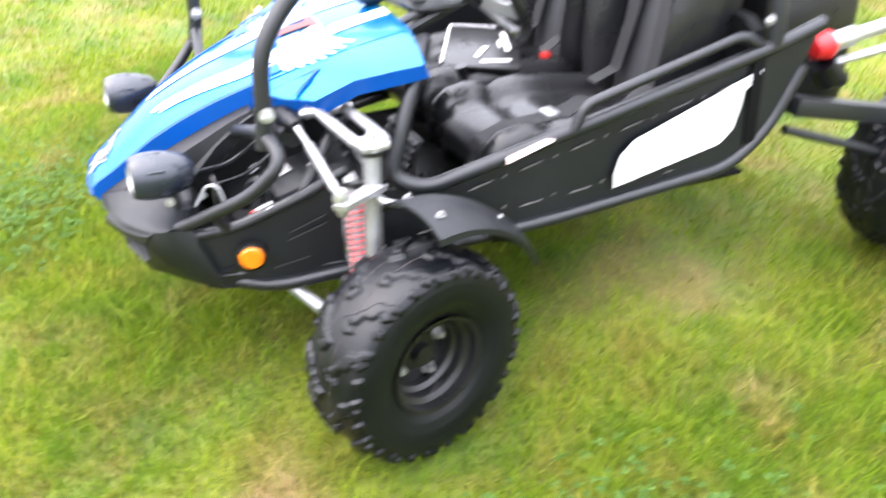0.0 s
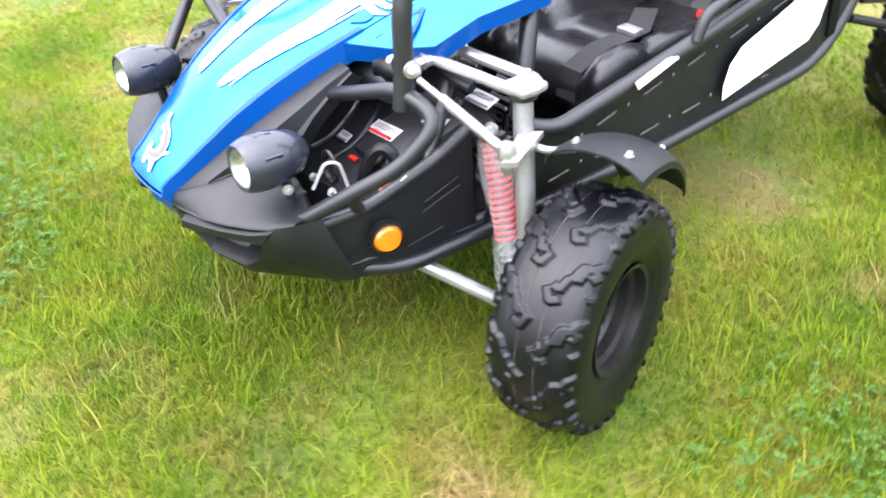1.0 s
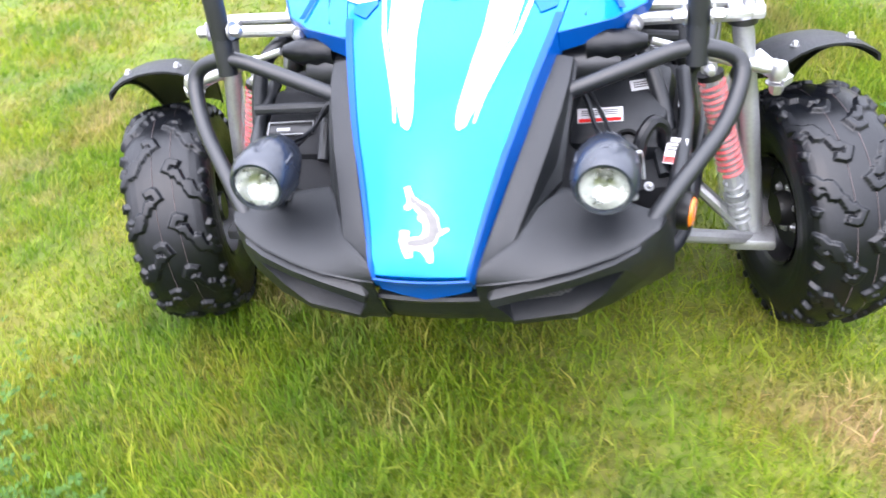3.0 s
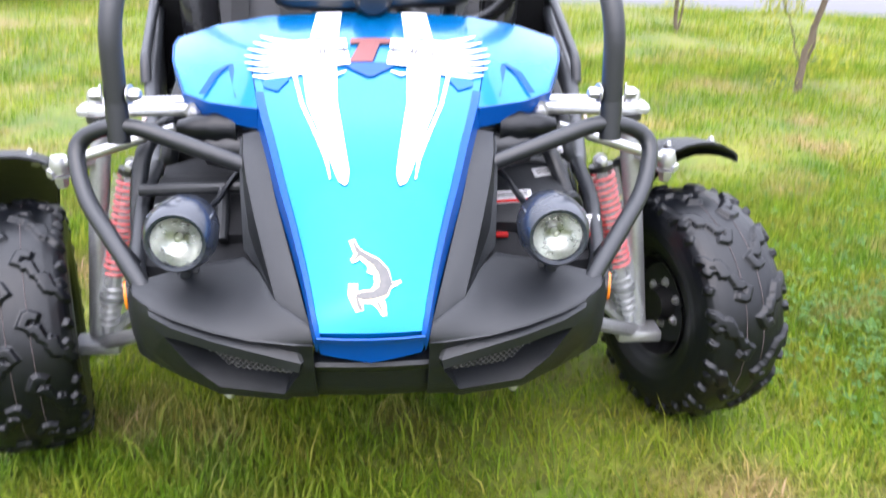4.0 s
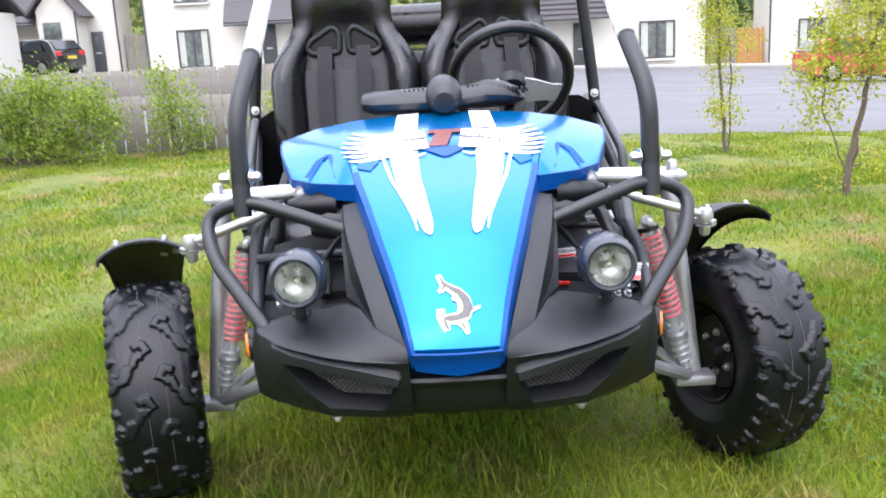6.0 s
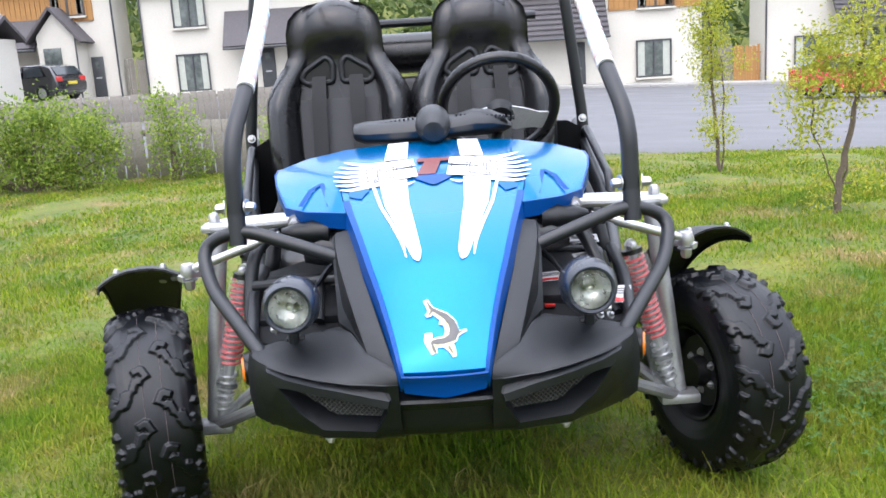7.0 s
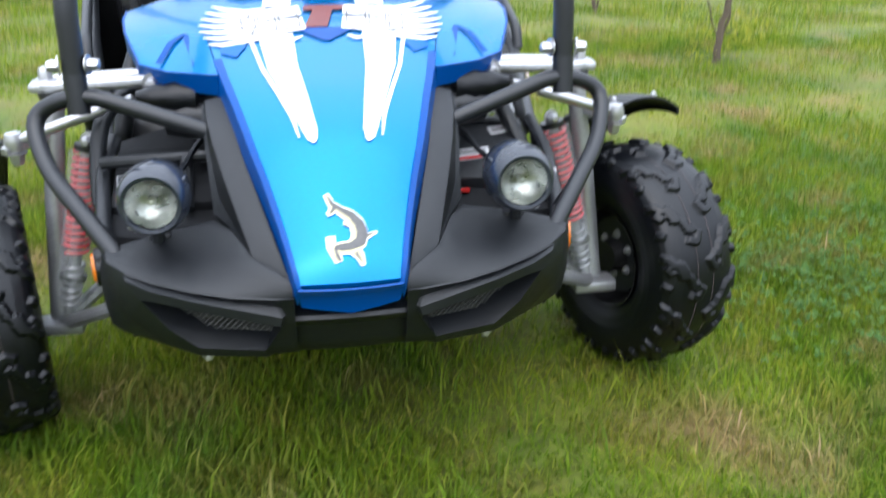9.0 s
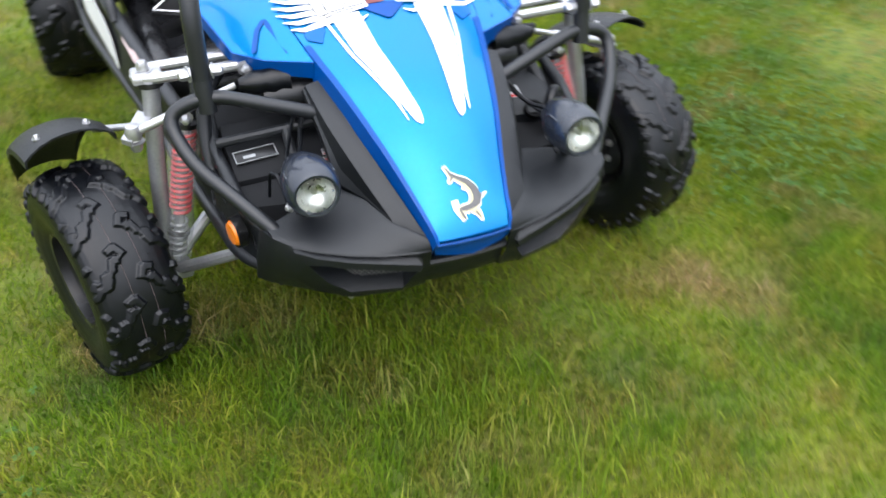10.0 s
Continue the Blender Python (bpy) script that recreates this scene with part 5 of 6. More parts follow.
    bm = bmesh.new()
    add_loft(bm, [[(x0 + 0.06, 0.383, 0.42), (x0 + 0.11, 0.383, 0.42)], [(x0 + 0.06, 0.40, 0.478), (x0 + 0.11, 0.40, 0.478)], [(x0 + 0.055, 0.47, 0.499), (x0 + 0.105, 0.475, 0.499)], [(x0 + 0.04, 0.60, 0.494), (x0 + 0.09, 0.62, 0.494)], [(x0 - 0.04, 0.72, 0.483), (x0 + 0.0, 0.75, 0.483)]])
    part("lap_belt", thicken(bm, 0.003), M_BELT, st)
    bk = part("buckle", box((x0 + 0.07, 0.58, 0.501), (0.05, 0.03, 0.014), bevel=0.004), M_ZINC, st, "silver belt buckle")
    part("buckle_button", box((x0 + 0.10, 0.78, 0.488), (0.03, 0.02, 0.016), bevel=0.003), M_TAILRED, st, "red release button")
    return st


seat(-0.252)
seat(0.158)

# ---- dash and steering wheel ----
bm = bmesh.new()
rows = []
for x, zc, hh, yy in ((-0.170, 0.760, 0.006, 0.31), (-0.164, 0.759, 0.018, 0.28), (-0.14, 0.757, 0.025, 0.265), (-0.08, 0.757, 0.027, 0.26), (0.0, 0.758, 0.028, 0.26), (0.06, 0.762, 0.025, 0.262), (0.10, 0.766, 0.030, 0.27), (0.135, 0.764, 0.028, 0.275), (0.162, 0.759, 0.020, 0.285), (0.177, 0.755, 0.010, 0.295), (0.182, 0.754, 0.004, 0.31)):
    rows.append([Vector((x, yy + 0.05 - 0.05 * math.cos(q), zc + hh * math.sin(q))) for q in [2 * math.pi * j / 16 for j in range(16)]])
vs = add_loft(bm, rows, closed=True)
bm.faces.new(vs[0])
bm.faces.new(vs[-1])
dash = part("dashboard", bm, M_FRAME, buggy, "low black dashboard pod")
part("gauge_housing", lathe([(0, -0.045), (0.022, -0.04), (0.034, -0.02), (0.038, 0.0), (0.036, 0.03), (0, 0.034)], aim((0.008, 0.262, 0.769), (0, 1, 0.3)), 24), M_FRAME, dash, "round black gauge housing")
for k in range(34):
    x = -0.13 + 0.0095 * k
    if abs(x - 0.012) > 0.04:
        part("dash_rib", box((x, 0.30, 0.784 - 0.5 * (x - 0.03) ** 2), (0.004, 0.03, 0.008), bevel=0), M_PLASTIC, dash)
m = aim((0.165, 0.455, 0.788), (0, 0.86, 0.50))
sw = part("steering_wheel", tube([m @ Vector((0.132 * math.cos(a), 0.132 * math.sin(a), 0)) for a in [2 * math.pi * k / 40 for k in range(40)]], 0.0135, 12, closed=True), M_VINYL, buggy, "black padded steering wheel")
for a in (radians(-90), radians(200), radians(-20)):
    bm = bmesh.new()
    d, n = Vector((math.cos(a), math.sin(a), 0)), Vector((-math.sin(a), math.cos(a), 0))
    add_loft(bm, [[m @ (d * r + n * w * g + Vector((0, 0, z))) for g in (-1, 0, 1)] for r, w, z in ((0.125, 0.024, 0.0), (0.09, 0.022, -0.012), (0.05, 0.03, -0.025), (0.02, 0.03, -0.03))])
    part("wheel_spoke", thicken(bm, 0.005), M_SATIN, sw, "grey metal spoke")
part("wheel_hub", lathe([(0, -0.012), (0.03, -0.014), (0.036, -0.022), (0.028, -0.045), (0, -0.045)], m, 20), M_PLASTIC, sw)
part("steering_column", tube([m @ Vector((0, 0, -0.04)), (0.12, 0.15, 0.64)], 0.014, 10), M_FRAME, sw)

# footwells: pedals, ribbed mat and a label on the floor
for k in range(9):
    part("floor_rib", box((0.20, 0.20 + 0.022 * k, 0.336), (0.26, 0.009, 0.012), None, 0.003), M_CAVITY, buggy)
    part("floor_rib", box((-0.20, 0.20 + 0.022 * k, 0.336), (0.26, 0.009, 0.012), None, 0.003), M_CAVITY, buggy)
for x in (0.10, 0.21):
    pedal = part("pedal", box((0, 0, 0), (0.06, 0.012, 0.075), pose(x, 0.255, 0.465, -25), 0.004), M_RIM, buggy, "black ribbed foot pedal")
    part("pedal_arm", tube([(x, 0.262, 0.45), (x, 0.25, 0.36), (x, 0.22, 0.34)], 0.007, 8, 0.02), M_FRAME, pedal)
    for k in range(4):
        part("pedal_rib", box((0, -0.008, -0.025 + 0.017 * k), (0.05, 0.006, 0.006), pose(x, 0.255, 0.465, -25), 0.001), M_ALU, pedal)
m = pose(0.30, 0.30, 0.345, 0, 0, 10)
lab = part("floor_label", box((0, 0, 0), (0.10, 0.06, 0.002), m, 0), M_WHITE, buggy, "white and red label on the floor")
part("label_bar", box((-0.035, 0, 0.0015), (0.02, 0.06, 0.001), m, 0), M_TAILRED, lab)
part("gear_lever", tube([(-0.04, 0.55, 0.36), (-0.045, 0.50, 0.50), (-0.045, 0.49, 0.54)], [0.009, 0.008, 0.016], 10), M_RIM, buggy)

# ---- rear of the buggy ----
part("rear_cross_tube", tube([(-0.34, 1.12, 1.02), (0.34, 1.12, 1.02)], 0.013, 10), M_FRAME, buggy)
part("roof_cross_tube", tube([(-0.32, 0.98, 1.42), (0.32, 0.98, 1.42)], 0.0205, 10), M_FRAME, buggy)
part("rear_tank", tube([(-0.30, 1.2, 0.93), (-0.28, 1.2, 0.93), (0.28, 1.2, 0.93), (0.30, 1.2, 0.93)], [0.04, 0.062, 0.062, 0.04], 18), M_RIM, buggy, "dark cylindrical tank behind the seats")
bm = box((0, 1.25, 0.55), (0.50, 0.36, 0.34), bevel=0.03)
add_box(bm, (0, 1.10, 0.66), (0.62, 0.05, 0.40), None, 0.02)
part("engine_cover", bm, M_RIM, buggy)

# ---- documents left on a seat ----
folder = thing("document_folder", "black document folder with white papers lying on a seat", "folder")
m = pose(-0.205, 0.62, 0.512, -3, 2, -28)
part("cover", box((0, 0, 0.006), (0.29, 0.20, 0.012), m, 0.004), M_RIM, folder)
for k, (x, y, w, h, r) in enumerate(((-0.04, 0.06, 0.14, 0.014, 8), (-0.02, 0.045, 0.05, 0.008, 8), (0.05, 0.0, 0.07, 0.016, -14), (0.11, 0.04, 0.014, 0.075, 12), (0.0, -0.094, 0.28, 0.006, 0), (-0.14, 0.0, 0.006, 0.18, 0))):
    part("paper", box((0, 0, 0), (w, h, 0.001), m @ pose(x, y, 0.0135 + 0.0006 * k, 0, 0, r), 0), M_WHITE, folder)


# ---- far side of the road ----
M_RENDER = surface("cream_render", (0.50, 0.475, 0.41), (0.58, 0.555, 0.495), 0.5, 12, (0.85, 0.95), bump=0.2, bump_scale=20)
M_SLATE = surface("grey_roof_tile", (0.049, 0.0455, 0.049), (0.091, 0.0805, 0.084), 2, 14, (0.6, 0.8), bump=0.5, bump_scale=8)
M_CLAD = surface("brown_timber_cladding", (0.28, 0.133, 0.035), (0.385, 0.203, 0.063), 1.5, 20, (0.6, 0.75))
M_DARKTRIM = surface("dark_grey_trim", (0.035, 0.0385, 0.042), (0.063, 0.0665, 0.07), 3, 30, (0.4, 0.5))
M_WINDOW = surface("window_glass_far", (0.035, 0.042, 0.042), (0.154, 0.175, 0.161), 1.2, 5, (0.03, 0.08))
M_CURTAIN = surface("pale_curtain", (0.32, 0.336, 0.288), (0.44, 0.456, 0.4), 6, 20, (0.8, 0.9))
M_WEATHERED = surface("weathered_fence_wood", (0.133, 0.119, 0.098), (0.266, 0.245, 0.21), 2, 60, (0.75, 0.9), bump=0.4, bump_scale=90)
M_CARRED = surface("red_car_paint", (0.42, 0.014, 0.021), (0.49, 0.021, 0.028), 1, 200, (0.15, 0.2), coat=1.0)
M_CARBLACK = surface("black_car_paint", (0.0105, 0.0112, 0.0126), (0.0154, 0.0161, 0.0182), 1, 200, (0.12, 0.18), coat=1.0)
M_CARGLASS = surface("car_glass", (0.021, 0.0245, 0.028), (0.042, 0.049, 0.0525), 2, 20, (0.03, 0.06))
M_BARK = surface("young_bark", (0.063, 0.0455, 0.0315), (0.14, 0.1085, 0.077), 20, 120, (0.8, 0.9), bump=0.5, bump_scale=60)
M_PLATE = surface("yellow_plate", (0.525, 0.42, 0.035), (0.56, 0.455, 0.049), 5, 30, (0.4, 0.5))


def leaf_material(name, dark, mid, light):
    m = bpy.data.materials.new(name)
    m.use_nodes = True
    nt = m.node_tree
    b = nt.nodes["Principled BSDF"]
    geo = nt.nodes.new("ShaderNodeNewGeometry")
    col = ramp(nt, geo.outputs["Random Per Island"], [(0.0, dark), (0.5, mid), (1.0, light)])
    nt.links.new(col, b.inputs["Base Color"])
    b.inputs["Roughness"].default_value = 0.5
    b.inputs["Specular IOR Level"].default_value = 0.2
    tr = nt.nodes.new("ShaderNodeBsdfTranslucent")
    nt.links.new(col, tr.inputs[0])
    ms = nt.nodes.new("ShaderNodeMixShader")
    ms.inputs[0].default_value = 0.4
    nt.links.new(b.outputs[0], ms.inputs[1])
    nt.links.new(tr.outputs[0], ms.inputs[2])
    nt.links.new(ms.outputs[0], nt.nodes["Material Output"].inputs[0])
    return m


M_LEAF = leaf_material("yellow_green_leaf", (0.1872, 0.2448, 0.0216), (0.3456, 0.3744, 0.036), (0.468, 0.432, 0.0648))
M_CLOVER = leaf_material("clover_leaf", (0.04, 0.10, 0.014), (0.062, 0.14, 0.022), (0.095, 0.17, 0.035))
M_BUSHLEAF = leaf_material("bush_leaf", (0.08, 0.15, 0.02), (0.19, 0.28, 0.035), (0.36, 0.42, 0.075))
M_WOOD = leaf_material("far_foliage", (0.036, 0.0576, 0.018), (0.072, 0.108, 0.0288), (0.1224, 0.1584, 0.0432))


def leaf_mesh(centres, per, spread, size, seed, droop=0.5):
    """Clusters of small folded leaves round the given centres."""
    rng = np.random.default_rng(seed)
    bm = bmesh.new()
    for c in centres:
        for _ in range(per):
            p = V3(c) + Vector(rng.normal(0, 1, 3) * spread)
            d = Vector(rng.normal(0, 1, 3))
            d.z -= droop
            d.normalize()
            l = size * rng.uniform(0.6, 1.35)
            w = d.orthogonal().normalized()
            w.rotate(Matrix.Rotation(rng.uniform(0, 6.28), 3, d))
            n = d.cross(w) * l * 0.12
            a, b2, m1, m2, mm = p, p + d * l, p + d * l * 0.45 + w * l * 0.27 + n, p + d * l * 0.45 - w * l * 0.27 + n, p + d * l * 0.5
            vs = [bm.verts.new(q) for q in (a, m1, b2, m2)]
            bm.faces.new((vs[0], vs[1], vs[2]))
            bm.faces.new((vs[0], vs[2], vs[3]))
    return bm


def branch_points(a, b, n, jitter, rng):
    a, b = V3(a), V3(b)
    return [a.lerp(b, k / n) + Vector(rng.normal(0, 1, 3)) * jitter * (0 < k < n) for k in range(n + 1)]


def sapling(base, stems, crown, per, spread, leaf, seed, label):
    """stems: polylines with radii; crown: leaf cluster centres."""
    rng = np.random.default_rng(seed)
    t = thing("sapling", label, "tree")
    tips = []
    for k, (line, r0, r1) in enumerate(stems):
        pts = []
        for a, b in zip(line, line[1:]):
            pts += branch_points(a, b, 4, 0.006, rng)[:-1]
        pts.append(V3(line[-1]))
        part("trunk" if k == 0 else "limb", tube(pts, [r0 + (r1 - r0) * i / (len(pts) - 1) for i in range(len(pts))], 8), M_BARK, t)
        tips.append(pts)
    cl = list(crown)
    for c in list(crown):
        host = min((p for pts in tips for p in pts), key=lambda p: (p - V3(c)).length)
        part("limb", tube(branch_points(host, c, 3, 0.012, rng), [0.006, 0.005, 0.004, 0.002], 5), M_BARK, t)
        for _ in range(3):
            e = V3(c) + Vector(rng.normal(0, 1, 3)) * spread * 1.6
            cl.append(e)
    part("crown", leaf_mesh(cl, per, spread, leaf, seed), M_LEAF if "yellow" in label else M_BUSHLEAF, t)
    return t


clover_stuff("clover_patch", 3200, 9, "bright green clover leaves scattered through the lawn")
zt = lie(2.06, 2.78)
sapling((2.06, 2.78, zt), [([(2.03, 2.78, zt - 0.02), (2.05, 2.79, 0.15), (2.085, 2.79, 0.36), (2.128, 2.79, 0.586), (2.135, 2.79, 0.72), (2.16, 2.80, 0.82), (2.14, 2.80, 0.98)], 0.020, 0.005), ([(2.06, 2.80, zt), (2.10, 2.82, 0.30)], 0.010, 0.006), ([(2.03, 2.76, zt + 0.1), (1.94, 2.74, 0.33), (1.88, 2.74, 0.47)], 0.005, 0.002)],
        [(1.86, 2.75, 0.70), (1.95, 2.80, 0.78), (2.04, 2.76, 0.72), (2.15, 2.82, 0.76), (2.25, 2.80, 0.84), (2.32, 2.78, 0.72), (2.0, 2.82, 0.90), (2.10, 2.78, 0.95), (1.97, 2.74, 0.62), (2.22, 2.84, 0.68), (2.13, 2.8, 0.62), (2.4, 2.86, 0.8), (1.9, 2.74, 0.43), (2.16, 2.82, 0.14)], 120, 0.052, 0.021, 21, "young yellow-leaved sapling with a leaning trunk on the lawn")
zt = lie(2.16, 5.0)
sapling((2.16, 5.0, zt), [([(2.16, 5.0, zt - 0.02), (2.12, 5.0, 0.40), (2.09, 5.0, 0.85), (2.05, 5.0, 1.35)], 0.016, 0.006), ([(2.18, 5.02, zt), (2.2, 5.02, 0.5), (2.16, 5.0, 0.8)], 0.008, 0.004)],
        [(2.08, 5.0, 0.62), (2.14, 5.0, 0.75), (2.04, 5.0, 0.82), (2.13, 5.0, 0.92), (2.02, 5.0, 0.98), (2.1, 5.0, 1.08), (2.0, 5.0, 1.15), (2.09, 5.0, 1.25), (2.15, 5.02, 0.5), (2.12, 5.0, 0.22), (2.17, 5.0, 0.35)], 95, 0.045, 0.022, 22, "slender yellow-green sapling near the road edge")
for k, (bx, by, bw, bh, n, sd) in enumerate(((-3.55, 6.25, 0.85, 0.72, 84, 31), (-4.9, 6.4, 0.7, 0.7, 40, 33), (-2.38, 6.55, 0.27, 0.78, 22, 34), (-1.25, 6.6, 0.3, 0.5, 14, 35))):
    rng = np.random.default_rng(sd)
    z0 = lie(bx, by)
    t = thing("bush", "leafy green bush against the weathered fence" if bw > 0.28 else "thin leggy green shrub beside the fence", "bush", group="bushes along the fence")
    cs = [(bx + rng.uniform(-1, 1) * bw * math.sqrt(1 - (q / n) ** 2 * 0.7), by + rng.uniform(-1, 1) * 0.16, z0 + 0.06 + bh * (q / n) * rng.uniform(0.75, 1.0)) for q in range(n)]
    for c in cs[::3]:
        part("stem", tube(branch_points((bx + rng.uniform(-0.08, 0.08), by, z0), c, 3, 0.02, rng), [0.012, 0.009, 0.006, 0.003], 5), M_BARK, t)
    part("crown", leaf_mesh(cs, 170 if bw > 0.28 else 105, 0.075, 0.034, sd, 0.2), M_BUSHLEAF, t)


def house(x0, x1, y, label, windows, doors, porch=None, clad=None, garage=None, depth=4.2, high=5.3):
    h = thing("house", label, "house", group="houses across the road")
    z0 = min(lie(x0, y), lie(x1, y)) - 0.1
    high -= z0 - lie((x0 + x1) / 2, y)
    part("wall", box(((x0 + x1) / 2, y + depth / 2, z0 + high / 2), (x1 - x0, depth, high), bevel=0), M_RENDER, h)
    bm = bmesh.new()
    e, ridge = 0.35, high + (0.62 if depth > 3.5 else 0.325) * depth
    add_loft(bm, [[(x0 - e, y - e, z0 + high), (x1 + e, y - e, z0 + high)], [(x0 - e, y + depth / 2, z0 + ridge), (x1 + e, y + depth / 2, z0 + ridge)], [(x0 - e, y + depth + e, z0 + high), (x1 + e, y + depth + e, z0 + high)]])
    part("roof", thicken(bm, 0.15), M_SLATE, h, "grey tiled pitched roof")
    if clad:
        a, b, za, zb = clad
        n = max(2, int((b - a) / 0.25))
        cl = part("cladding", box(((a + b) / 2, y - 0.02, (za + zb) / 2), (b - a, 0.05, zb - za), bevel=0), M_CLAD, h, "brown timber cladding")
        for k in range(n):
            part("plank", box((a + (b - a) * (k + 0.5) / n, y - 0.06, (za + zb) / 2), ((b - a) / n - 0.03, 0.04, zb - za), bevel=0), M_CLAD, cl)
    for a, b, za, zb in windows:
        w = part("window", box(((a + b) / 2, y - 0.03, (za + zb) / 2), (b - a, 0.08, zb - za), bevel=0), M_WINDOW, h)
        for x, g in ((a, 1), (b, -1)):
            part("curtain", box((x + g * (b - a) * 0.13, y - 0.075, (za + zb) / 2), ((b - a) * 0.2, 0.01, zb - za - 0.1), bevel=0), M_CURTAIN, w)
        for x in (a, (a + b) / 2, b):
            part("window_frame", box((x, y - 0.11, (za + zb) / 2), (0.07, 0.06, zb - za + 0.07), bevel=0), M_DARKTRIM, w)
        for z in (za, zb):
            part("window_frame", box(((a + b) / 2, y - 0.112, z), (b - a + 0.07, 0.06, 0.07), bevel=0), M_DARKTRIM, w)
        part("window_sill", box(((a + b) / 2, y - 0.12, za - 0.09), (b - a + 0.2, 0.2, 0.09), bevel=0), M_RENDER, w)
    for a, b, za, zb in doors:
        d = part("door", box(((a + b) / 2, y - 0.03, (za + zb) / 2), (b - a, 0.1, zb - za), bevel=0.01), M_DARKTRIM, h, "dark grey front door")
        part("letter_plate", box(((a + b) / 2, y - 0.10, za + 0.95), (0.3, 0.03, 0.07), bevel=0), M_ZINC, d)
        part("door_pane", box(((a + b) / 2, y - 0.09, zb - 0.4), (0.2, 0.02, 0.35), bevel=0), M_WINDOW, d)
    if porch:
        a, b, ze, zt = porch
        bm = bmesh.new()
        add_loft(bm, [[(a - 0.2, y - 1.3, ze), (b + 0.2, y - 1.3, ze)], [(a - 0.2, y, zt), (b + 0.2, y, zt)]])
        pr = part("porch_roof", thicken(bm, 0.12), M_SLATE, h, "lean-to porch roof with grey tiles")
        for k in range(8):
            t = (k + 0.5) / 8
            part("tile_course", box(((a + b) / 2, y - 1.3 + 1.3 * t, ze + (zt - ze) * t + 0.08), (b - a + 0.4, 0.05, 0.05), bevel=0), M_SLATE, pr)
        part("porch_gutter", tube([(a - 0.2, y - 1.36, ze - 0.04), (b + 0.2, y - 1.36, ze - 0.04)], 0.07, 8), M_DARKTRIM, h)
    if garage:
        a, b, ga, gb, zb, yy = garage
        zg = lie(a, yy) - 0.1
        part("garage_wall", box(((a + b) / 2, (yy + y) / 2, (zg + zb) / 2), (b - a, y - yy, zb - zg), bevel=0), M_RENDER, h)
        part("garage_door", box(((ga + gb) / 2, yy - 0.03, (zg + zb - 0.5) / 2), (gb - ga, 0.08, zb - 0.5 - zg), bevel=0), M_CLAD, h, "brown timber garage door")
        bm = bmesh.new()
        add_loft(bm, [[(a - 0.3, yy - 0.4, zb), (b + 0.3, yy - 0.4, zb)], [(a - 0.3, y, zb + 1.2), (b + 0.3, y, zb + 1.2)]])
        part("garage_roof", thicken(bm, 0.14), M_SLATE, h)
    for x in (x0 + 0.05, x1 - 0.05):
        part("downpipe", tube([(x, y - 0.08, z0), (x, y - 0.08, z0 + high)], 0.05, 8), M_DARKTRIM, h)
    return h


house(-30.0, -15.6, 45.0, "cream house with brown cladding, porch and garage", [(-18.6, -17.0, 4.2, 5.2)], [(-17.0, -16.4, 0.1, 2.1)], (-24.5, -19.4, 2.6, 4.0), (-21.2, -16.6, 3.9, 5.2), depth=2.2)
# gabled porch of the first house and the garage beside the road
gable = thing("porch", "cream gabled porch with a grey tiled roof and small window", "porch")
bm = bmesh.new()
za = lie(-18, 43.5) - 0.1
a = [bm.verts.new((x, 43.5, z)) for x, z in ((-19.0, za), (-19.0, 3.2), (-18.05, 4.3), (-17.15, 3.2), (-17.15, za))]
b = [bm.verts.new((v.co.x, 45.0, v.co.z)) for v in a]
bm.faces.new(a)
for k in range(5):
    bm.faces.new((a[k], a[(k + 1) % 5], b[(k + 1) % 5], b[k]))
part("wall", bm, M_RENDER, gable)
for x0, x1 in ((-19.45, -18.05), (-16.7, -18.05)):
    bm = bmesh.new()
    add_loft(bm, [[(x0, 43.2, 2.85), (x1, 43.2, 4.5)], [(x0, 45.0, 2.85), (x1, 45.0, 4.5)]])
    part("roof", thicken(bm, 0.12), M_SLATE, gable)
part("window", box((-18.3, 43.47, 2.2), (0.85, 0.08, 0.8), bevel=0.01), M_WINDOW, gable)
part("downpipe", tube([(-17.1, 43.4, za), (-17.1, 43.4, 3.1)], 0.04, 8), M_DARKTRIM, gable)
house(-24.5, -18.25, 36.5, "low cream garage with a brown timber door", [], [], None, (-23.5, -18.75, 0.0, 2.2), None, 3.0, 2.75)
house(-14.3, -3.5, 45.0, "cream rendered house with a grey porch roof", [(-12.66, -11.1, 0.12, 1.92), (-12.6, -11.0, 3.3, 4.7)], [(-8.4, -7.7, -0.1, 2.0)], (-9.8, -4.5, 2.1, 3.85))
house(3.3, 14.25, 45.0, "cream rendered house with brown cladding above", [(10.8, 12.55, -0.63, 1.18), (10.9, 12.7, 2.85, 4.2)], [(7.4, 8.15, -0.95, 1.3)], (4.5, 9.0, 1.55, 3.6), (9.4, 14.1, 2.75, 4.4))
house(17.4, 33.0, 45.0, "white rendered house behind a parked red car", [(18.95, 20.7, -1.2, 0.9), (22.6, 23.6, 0.2, 1.1)], [(27.0, 27.9, -1.5, 0.6)], (20.8, 25.0, 1.7, 3.6), None, (24.2, 29.5, 24.8, 28.4, 1.6, 43.5), depth=2.2)


